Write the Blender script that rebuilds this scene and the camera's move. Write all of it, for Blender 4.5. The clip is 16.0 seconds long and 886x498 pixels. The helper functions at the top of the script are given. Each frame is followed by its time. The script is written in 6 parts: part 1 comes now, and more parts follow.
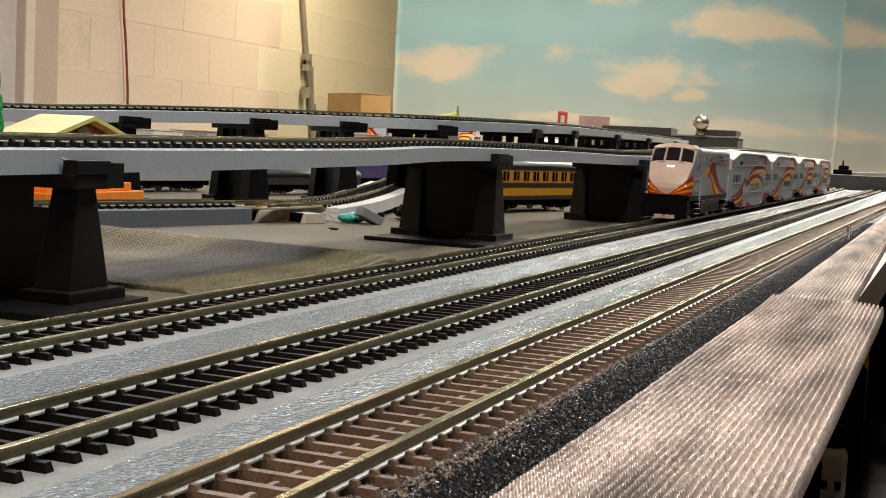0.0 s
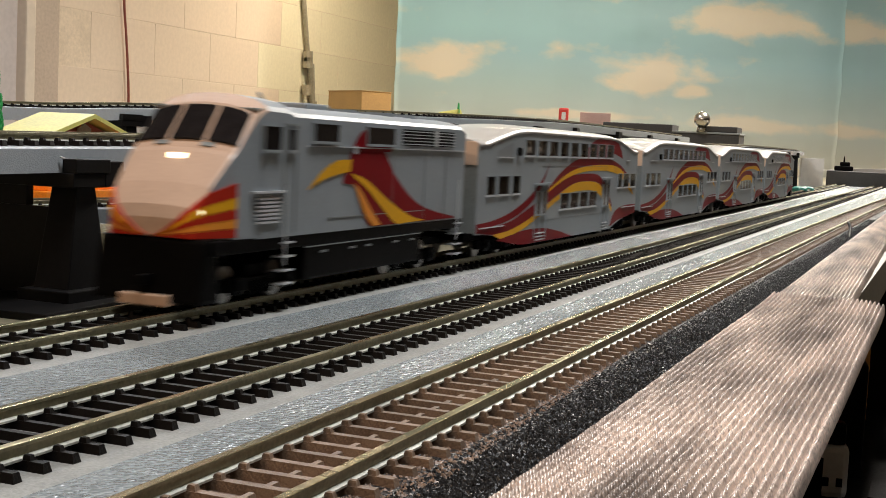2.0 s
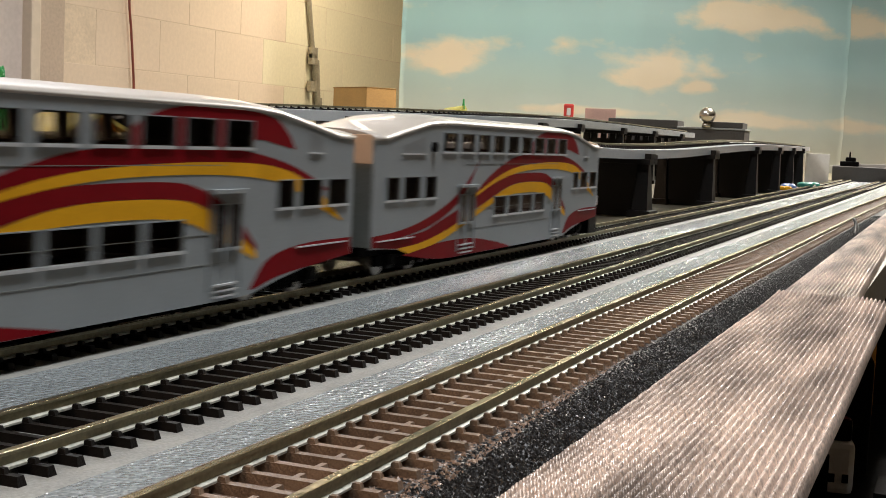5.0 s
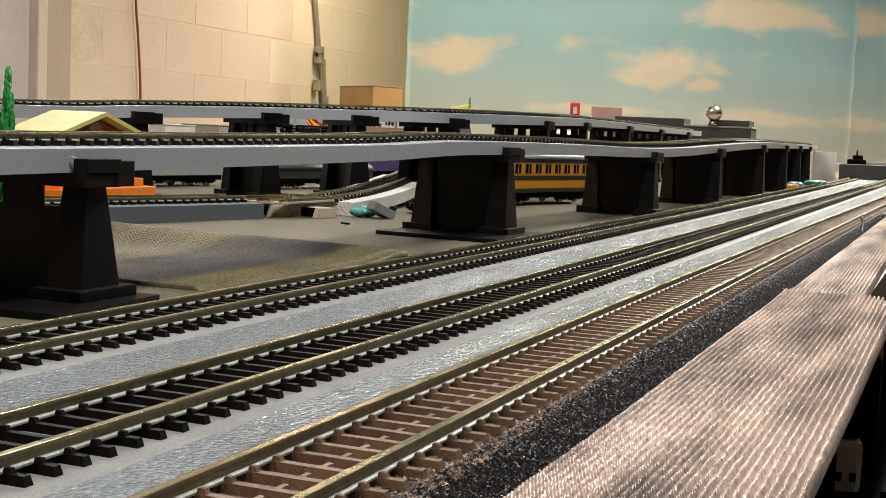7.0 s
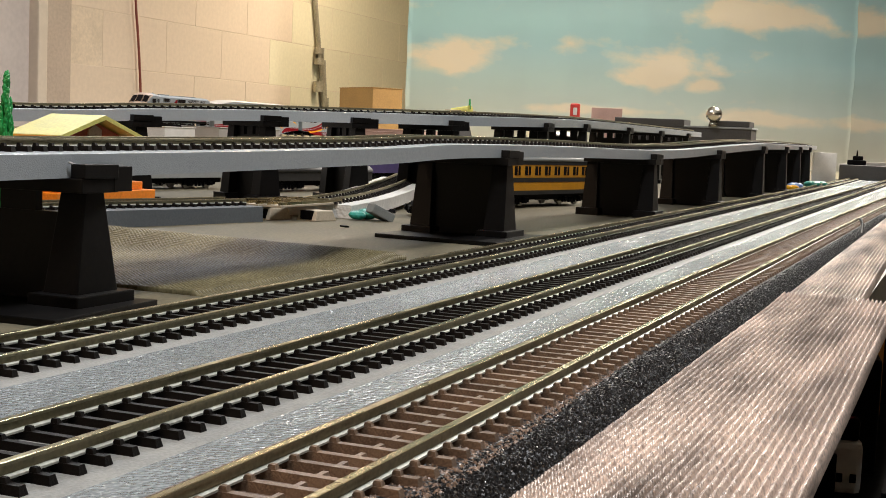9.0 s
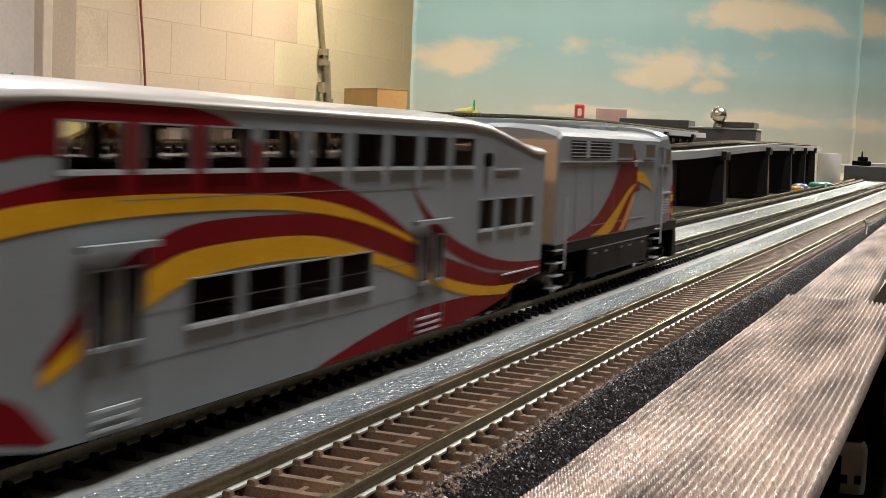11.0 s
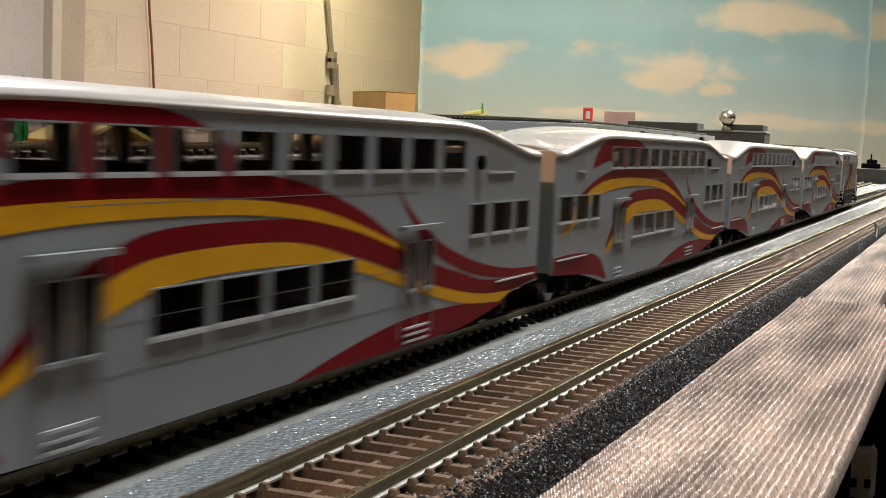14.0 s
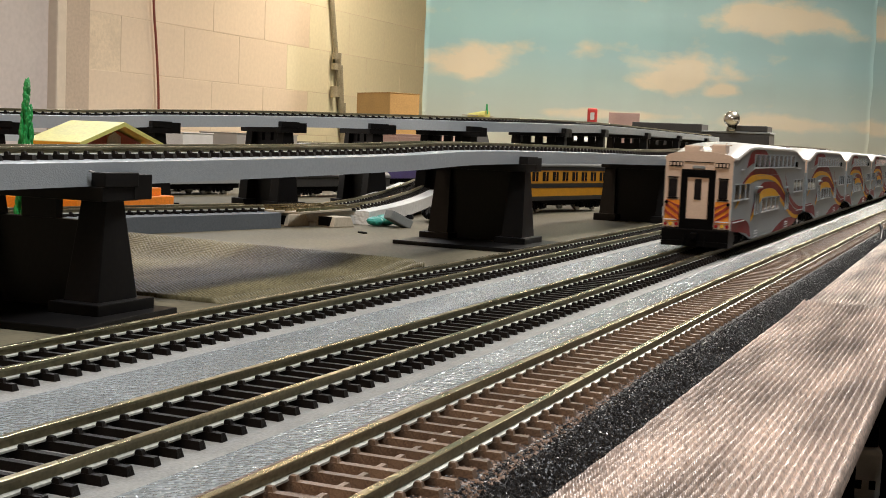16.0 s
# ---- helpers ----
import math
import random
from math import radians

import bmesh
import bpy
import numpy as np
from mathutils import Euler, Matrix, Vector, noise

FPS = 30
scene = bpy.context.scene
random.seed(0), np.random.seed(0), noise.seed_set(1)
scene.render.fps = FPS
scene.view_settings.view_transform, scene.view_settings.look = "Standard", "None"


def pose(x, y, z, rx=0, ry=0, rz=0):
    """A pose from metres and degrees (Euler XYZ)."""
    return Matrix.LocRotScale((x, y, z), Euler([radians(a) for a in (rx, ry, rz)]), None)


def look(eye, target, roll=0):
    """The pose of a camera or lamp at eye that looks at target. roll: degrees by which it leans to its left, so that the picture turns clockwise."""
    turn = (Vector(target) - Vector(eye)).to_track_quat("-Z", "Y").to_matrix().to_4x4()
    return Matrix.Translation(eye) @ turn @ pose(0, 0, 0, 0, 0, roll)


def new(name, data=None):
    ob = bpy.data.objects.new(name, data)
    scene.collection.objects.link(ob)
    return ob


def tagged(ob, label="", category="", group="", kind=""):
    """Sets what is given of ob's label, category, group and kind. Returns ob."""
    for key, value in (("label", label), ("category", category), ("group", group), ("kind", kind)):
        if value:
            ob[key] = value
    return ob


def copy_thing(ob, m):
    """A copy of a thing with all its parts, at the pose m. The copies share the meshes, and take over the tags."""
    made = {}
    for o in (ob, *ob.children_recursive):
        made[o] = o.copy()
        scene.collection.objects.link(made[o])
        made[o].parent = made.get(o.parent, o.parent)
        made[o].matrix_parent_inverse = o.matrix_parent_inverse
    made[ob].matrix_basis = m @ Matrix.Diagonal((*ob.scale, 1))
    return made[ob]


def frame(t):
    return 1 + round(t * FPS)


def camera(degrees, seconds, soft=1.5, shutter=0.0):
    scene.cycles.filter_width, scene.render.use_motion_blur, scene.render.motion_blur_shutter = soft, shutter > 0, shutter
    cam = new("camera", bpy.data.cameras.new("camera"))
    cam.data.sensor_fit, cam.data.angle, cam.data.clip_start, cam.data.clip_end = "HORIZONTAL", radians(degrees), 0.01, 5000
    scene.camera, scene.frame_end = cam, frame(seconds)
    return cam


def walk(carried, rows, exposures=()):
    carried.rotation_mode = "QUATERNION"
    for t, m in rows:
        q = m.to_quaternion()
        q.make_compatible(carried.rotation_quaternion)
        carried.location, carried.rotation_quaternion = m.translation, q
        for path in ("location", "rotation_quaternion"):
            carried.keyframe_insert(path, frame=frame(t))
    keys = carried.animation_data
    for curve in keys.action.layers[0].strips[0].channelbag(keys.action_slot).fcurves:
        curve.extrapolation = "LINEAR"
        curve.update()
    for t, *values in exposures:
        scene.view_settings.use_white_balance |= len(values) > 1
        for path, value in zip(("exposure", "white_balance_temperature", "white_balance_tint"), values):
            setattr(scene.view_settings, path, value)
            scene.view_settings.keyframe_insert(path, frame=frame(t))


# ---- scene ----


def aim(x, y, z, yaw, tilt, lean):
    """Camera pose: yaw from the direction of the tracks, tilt up, lean to the left, in degrees."""
    a, b = radians(yaw), radians(tilt)
    way = Vector((math.cos(a) * math.cos(b), math.sin(a) * math.cos(b), math.sin(b)))
    return look((x, y, z), Vector((x, y, z)) + way, lean)


cam = camera(38.57, 16.0, soft=0.9, shutter=0.42)
walk(cam, [
    (0.0, aim(-0.0013, 0.0002, 0.0464, 21.653, -4.638, 2.862)),
    (0.5, aim(-0.0012, 0.0001, 0.0465, 21.625, -4.668, 2.849)),
    (1.0, aim(-0.0011, 0.0001, 0.0465, 21.633, -4.710, 2.830)),
    (1.5, aim(-0.0008, 0.0001, 0.0466, 21.662, -4.751, 2.798)),
    (2.0, aim(-0.0006, 0.0001, 0.0467, 21.704, -4.776, 2.764)),
    (2.5, aim(-0.0004, 0.0002, 0.0470, 21.740, -4.805, 2.735)),
    (3.0, aim(-0.0004, 0.0001, 0.0471, 21.764, -4.841, 2.711)),
    (3.5, aim(-0.0004, -0.0000, 0.0473, 21.796, -4.877, 2.694)),
    (4.0, aim(-0.0005, -0.0002, 0.0475, 21.814, -4.906, 2.673)),
    (6.5, aim(-0.0003, -0.0000, 0.0478, 22.195, -5.048, 2.541)),
    (7.0, aim(-0.0002, -0.0001, 0.0478, 22.236, -5.048, 2.517)),
    (7.5, aim(-0.0001, -0.0002, 0.0479, 22.253, -5.052, 2.491)),
    (8.0, aim(0.0000, -0.0005, 0.0484, 22.284, -5.039, 2.459)),
    (8.5, aim(0.0001, -0.0007, 0.0487, 22.278, -5.040, 2.428)),
    (9.0, aim(0.0001, -0.0009, 0.0490, 22.265, -5.010, 2.416)),
    (11.5, aim(0.0002, -0.0010, 0.0497, 22.552, -4.996, 2.394)),
    (12.0, aim(0.0002, -0.0009, 0.0497, 22.623, -4.990, 2.392)),
    (12.5, aim(0.0002, -0.0007, 0.0496, 22.663, -4.948, 2.392)),
    (13.0, aim(0.0002, -0.0001, 0.0495, 22.735, -4.931, 2.391)),
    (13.5, aim(0.0003, -0.0001, 0.0495, 22.775, -4.899, 2.382)),
    (14.0, aim(0.0004, -0.0003, 0.0496, 22.841, -4.875, 2.364)),
    (14.5, aim(0.0004, -0.0005, 0.0498, 22.911, -4.864, 2.342)),
    (15.0, aim(0.0004, -0.0003, 0.0500, 22.976, -4.861, 2.319)),
    (15.5, aim(0.0003, -0.0004, 0.0501, 22.992, -4.838, 2.333)),
    (16.0, aim(0.0000, -0.0002, 0.0500, 23.035, -4.838, 2.356)),
])

# ---- world and lamps ----
world = bpy.data.worlds.new("room_air")
scene.world = world
world.use_nodes = True
world.node_tree.nodes["Background"].inputs[0].default_value = (0.9, 0.93, 1.0, 1)
world.node_tree.nodes["Background"].inputs[1].default_value = 0.012
scene.view_settings.exposure = 0.0


def area_lamp(name, at, to, sx, sy, watts, colour):
    data = bpy.data.lights.new(name, "AREA")
    data.shape, data.size, data.size_y, data.energy, data.color = "RECTANGLE", sx, sy, watts, colour
    ob = new(name, data)
    ob.matrix_world = look(at, to)
    return ob


CEIL = 1.40
LAMPS = (
    (-1.3, 0.7, CEIL - 0.04, 0.3, 0.3, 21.0, (1.0, 0.70, 0.48)),
    (5.15, 2.05, CEIL - 0.04, 2.2, 0.3, 42.0, (1.0, 0.82, 0.62)),
    (3.35, 0.0, CEIL - 0.04, 0.3, 0.3, 124.0, (1.0, 0.92, 0.83)),
    (0.28, -0.11, CEIL - 0.04, 0.3, 0.2, 21.5, (0.95, 0.97, 1.0)),
    (1.8, 1.35, CEIL - 0.04, 0.9, 0.2, 23.0, (0.92, 0.95, 1.0)),
)
for lx, ly, lz, sx, sy, watts, colour in LAMPS:
    area_lamp("ceiling_lamp", (lx, ly, lz), (lx + 0.001, ly, 0), sx, sy, watts, colour)


# ---- materials ----
def nodes_of(name):
    m = bpy.data.materials.new(name)
    m.use_nodes = True
    return m, m.node_tree.nodes, m.node_tree.links, m.node_tree.nodes["Principled BSDF"]


def mat(name, base, rough=0.6, metal=0.0, vary=0.25, scale=60.0, fine=900.0, bump=0.15, depth=0.0004,
        other=None, spread=0.12, coat=0.0, glow=0.0, spec=0.5, random_tint=0.0):
    """Surface with colour and relief varied at a coarse and a fine scale (in cycles per metre)."""
    m, n, l, b = nodes_of(name)
    tc = n.new("ShaderNodeTexCoord")
    big, small = n.new("ShaderNodeTexNoise"), n.new("ShaderNodeTexNoise")
    big.inputs["Scale"].default_value, small.inputs["Scale"].default_value = scale, fine
    big.inputs["Detail"].default_value, small.inputs["Detail"].default_value = 5.0, 3.0
    for t in (big, small):
        l.new(tc.outputs["Object"], t.inputs["Vector"])
    add = n.new("ShaderNodeMath")
    add.operation = "MULTIPLY_ADD"
    add.inputs[1].default_value = 0.5
    l.new(small.outputs["Fac"], add.inputs[0])
    half = n.new("ShaderNodeMath")
    half.operation = "MULTIPLY"
    half.inputs[1].default_value = 0.5
    l.new(big.outputs["Fac"], half.inputs[0])
    l.new(half.outputs[0], add.inputs[2])
    ramp = n.new("ShaderNodeValToRGB")
    lo = other or tuple(c * (1 - vary) for c in base)
    hi = base if other else tuple(min(1.0, c * (1 + vary)) for c in base)
    ramp.color_ramp.elements[0].position, ramp.color_ramp.elements[1].position = 0.5 - spread, 0.5 + spread
    ramp.color_ramp.elements[0].color, ramp.color_ramp.elements[1].color = (*lo, 1), (*hi, 1)
    l.new(add.outputs[0], ramp.inputs[0])
    colour = ramp.outputs[0]
    if random_tint:
        info, mix = n.new("ShaderNodeObjectInfo"), n.new("ShaderNodeHueSaturation")
        scl = n.new("ShaderNodeMapRange")
        scl.inputs[3].default_value, scl.inputs[4].default_value = 1 - random_tint, 1 + random_tint
        l.new(info.outputs["Random"], scl.inputs[0])
        l.new(scl.outputs[0], mix.inputs["Value"])
        l.new(colour, mix.inputs["Color"])
        colour = mix.outputs[0]
    l.new(colour, b.inputs["Base Color"])
    rr = n.new("ShaderNodeMapRange")
    rr.inputs[3].default_value, rr.inputs[4].default_value = max(0.03, rough - 0.1), min(1.0, rough + 0.1)
    l.new(big.outputs["Fac"], rr.inputs[0])
    l.new(rr.outputs[0], b.inputs["Roughness"])
    b.inputs["Metallic"].default_value = metal
    b.inputs["Coat Weight"].default_value = coat
    b.inputs["Specular IOR Level"].default_value = spec
    if bump:
        bp = n.new("ShaderNodeBump")
        bp.inputs["Strength"].default_value, bp.inputs["Distance"].default_value = bump, depth
        l.new(small.outputs["Fac"], bp.inputs["Height"])
        l.new(bp.outputs[0], b.inputs["Normal"])
    if glow:
        b.inputs["Emission Color"].default_value = (*base, 1)
        b.inputs["Emission Strength"].default_value = glow
    return m


def granular(name, lo, hi, rough, scale, depth, spec=0.5, metal=0.0, patch=25.0, stain=0.4, along=1.0):
    """Gritty or pebbled sheet: small cells, each with its own height and tone."""
    m, n, l, b = nodes_of(name)
    tc, vo, no, pa = n.new("ShaderNodeTexCoord"), n.new("ShaderNodeTexVoronoi"), n.new("ShaderNodeTexNoise"), n.new("ShaderNodeTexNoise")
    vo.inputs["Scale"].default_value, no.inputs["Scale"].default_value, pa.inputs["Scale"].default_value = scale, scale * 0.6, patch
    for t in (vo, no):
        l.new(tc.outputs["Object"], t.inputs["Vector"])
    drawn = n.new("ShaderNodeMapping")
    drawn.inputs["Scale"].default_value = (along, 1, 1)
    l.new(tc.outputs["Object"], drawn.inputs["Vector"])
    l.new(drawn.outputs[0], pa.inputs["Vector"])
    mix = n.new("ShaderNodeMix")
    mix.data_type = "RGBA"
    mix.inputs["A"].default_value, mix.inputs["B"].default_value = (*lo, 1), (*hi, 1)
    mean = n.new("ShaderNodeMath")
    mean.operation = "MULTIPLY"
    l.new(no.outputs["Fac"], mean.inputs[0])
    sc = n.new("ShaderNodeMapRange")
    sc.inputs[1].default_value, sc.inputs[2].default_value, sc.inputs[3].default_value, sc.inputs[4].default_value = 0.3, 0.7, 1 - stain, 1 + stain
    l.new(pa.outputs["Fac"], sc.inputs[0])
    l.new(sc.outputs[0], mean.inputs[1])
    l.new(mean.outputs[0], mix.inputs["Factor"])
    l.new(mix.outputs["Result"], b.inputs["Base Color"])
    b.inputs["Roughness"].default_value, b.inputs["Metallic"].default_value = rough, metal
    b.inputs["Specular IOR Level"].default_value = spec
    h = n.new("ShaderNodeMath")
    h.operation = "SUBTRACT"
    l.new(no.outputs["Fac"], h.inputs[0])
    l.new(vo.outputs["Distance"], h.inputs[1])
    bp = n.new("ShaderNodeBump")
    bp.inputs["Strength"].default_value, bp.inputs["Distance"].default_value = 1.0, depth
    l.new(h.outputs[0], bp.inputs["Height"])
    l.new(bp.outputs[0], b.inputs["Normal"])
    return m


def pebbled(name, lo, hi, rough, scale, depth, spec=0.5):
    """Sheet with a crackle of small rounded pebbles, dull in the furrows, and broad worn patches."""
    m, n, l, b = nodes_of(name)
    tc, vo, tone, pa = n.new("ShaderNodeTexCoord"), n.new("ShaderNodeTexVoronoi"), n.new("ShaderNodeTexNoise"), n.new("ShaderNodeTexNoise")
    vo.feature = "SMOOTH_F1"
    vo.inputs["Scale"].default_value, vo.inputs["Smoothness"].default_value = scale, 0.35
    tone.inputs["Scale"].default_value, tone.inputs["Detail"].default_value = scale * 0.4, 2.0
    pa.inputs["Scale"].default_value = 22.0
    for t in (vo, tone, pa):
        l.new(tc.outputs["Object"], t.inputs["Vector"])
    add = n.new("ShaderNodeMath")
    add.operation = "MULTIPLY"
    l.new(tone.outputs["Fac"], add.inputs[0])
    wear = n.new("ShaderNodeMapRange")
    wear.inputs[1].default_value, wear.inputs[2].default_value, wear.inputs[3].default_value, wear.inputs[4].default_value = 0.3, 0.7, 0.75, 1.25
    l.new(pa.outputs["Fac"], wear.inputs[0])
    l.new(wear.outputs[0], add.inputs[1])
    mix = n.new("ShaderNodeMix")
    mix.data_type = "RGBA"
    mix.inputs["A"].default_value, mix.inputs["B"].default_value = (*lo, 1), (*hi, 1)
    l.new(add.outputs[0], mix.inputs["Factor"])
    l.new(mix.outputs["Result"], b.inputs["Base Color"])
    b.inputs["Roughness"].default_value, b.inputs["Specular IOR Level"].default_value = rough, spec
    h = n.new("ShaderNodeMath")
    h.operation = "MULTIPLY_ADD"
    h.inputs[1].default_value = -1.0
    l.new(vo.outputs["Distance"], h.inputs[0])
    soft = n.new("ShaderNodeMath")
    soft.operation = "MULTIPLY"
    soft.inputs[1].default_value = 0.35
    l.new(tone.outputs["Fac"], soft.inputs[0])
    l.new(soft.outputs[0], h.inputs[2])
    bp = n.new("ShaderNodeBump")
    bp.inputs["Strength"].default_value, bp.inputs["Distance"].default_value = 1.0, depth
    l.new(h.outputs[0], bp.inputs["Height"])
    l.new(bp.outputs[0], b.inputs["Normal"])
    return m


def tinted(name, tint):
    """Thin smoked plastic pane: clear with a tint, glossy at a slant."""
    m, n, l, b = nodes_of(name)
    clear, gloss, mix, face, bend = n.new("ShaderNodeBsdfTransparent"), n.new("ShaderNodeBsdfGlossy"), n.new("ShaderNodeMixShader"), n.new("ShaderNodeLayerWeight"), n.new("ShaderNodeMath")
    clear.inputs["Color"].default_value = (*tint, 1)
    gloss.inputs["Roughness"].default_value = 0.06
    bend.operation = "POWER"
    bend.inputs[1].default_value = 9.0
    l.new(face.outputs["Facing"], bend.inputs[0])
    l.new(bend.outputs[0], mix.inputs[0])
    l.new(clear.outputs[0], mix.inputs[1])
    l.new(gloss.outputs[0], mix.inputs[2])
    l.new(mix.outputs[0], n["Material Output"].inputs["Surface"])
    return m


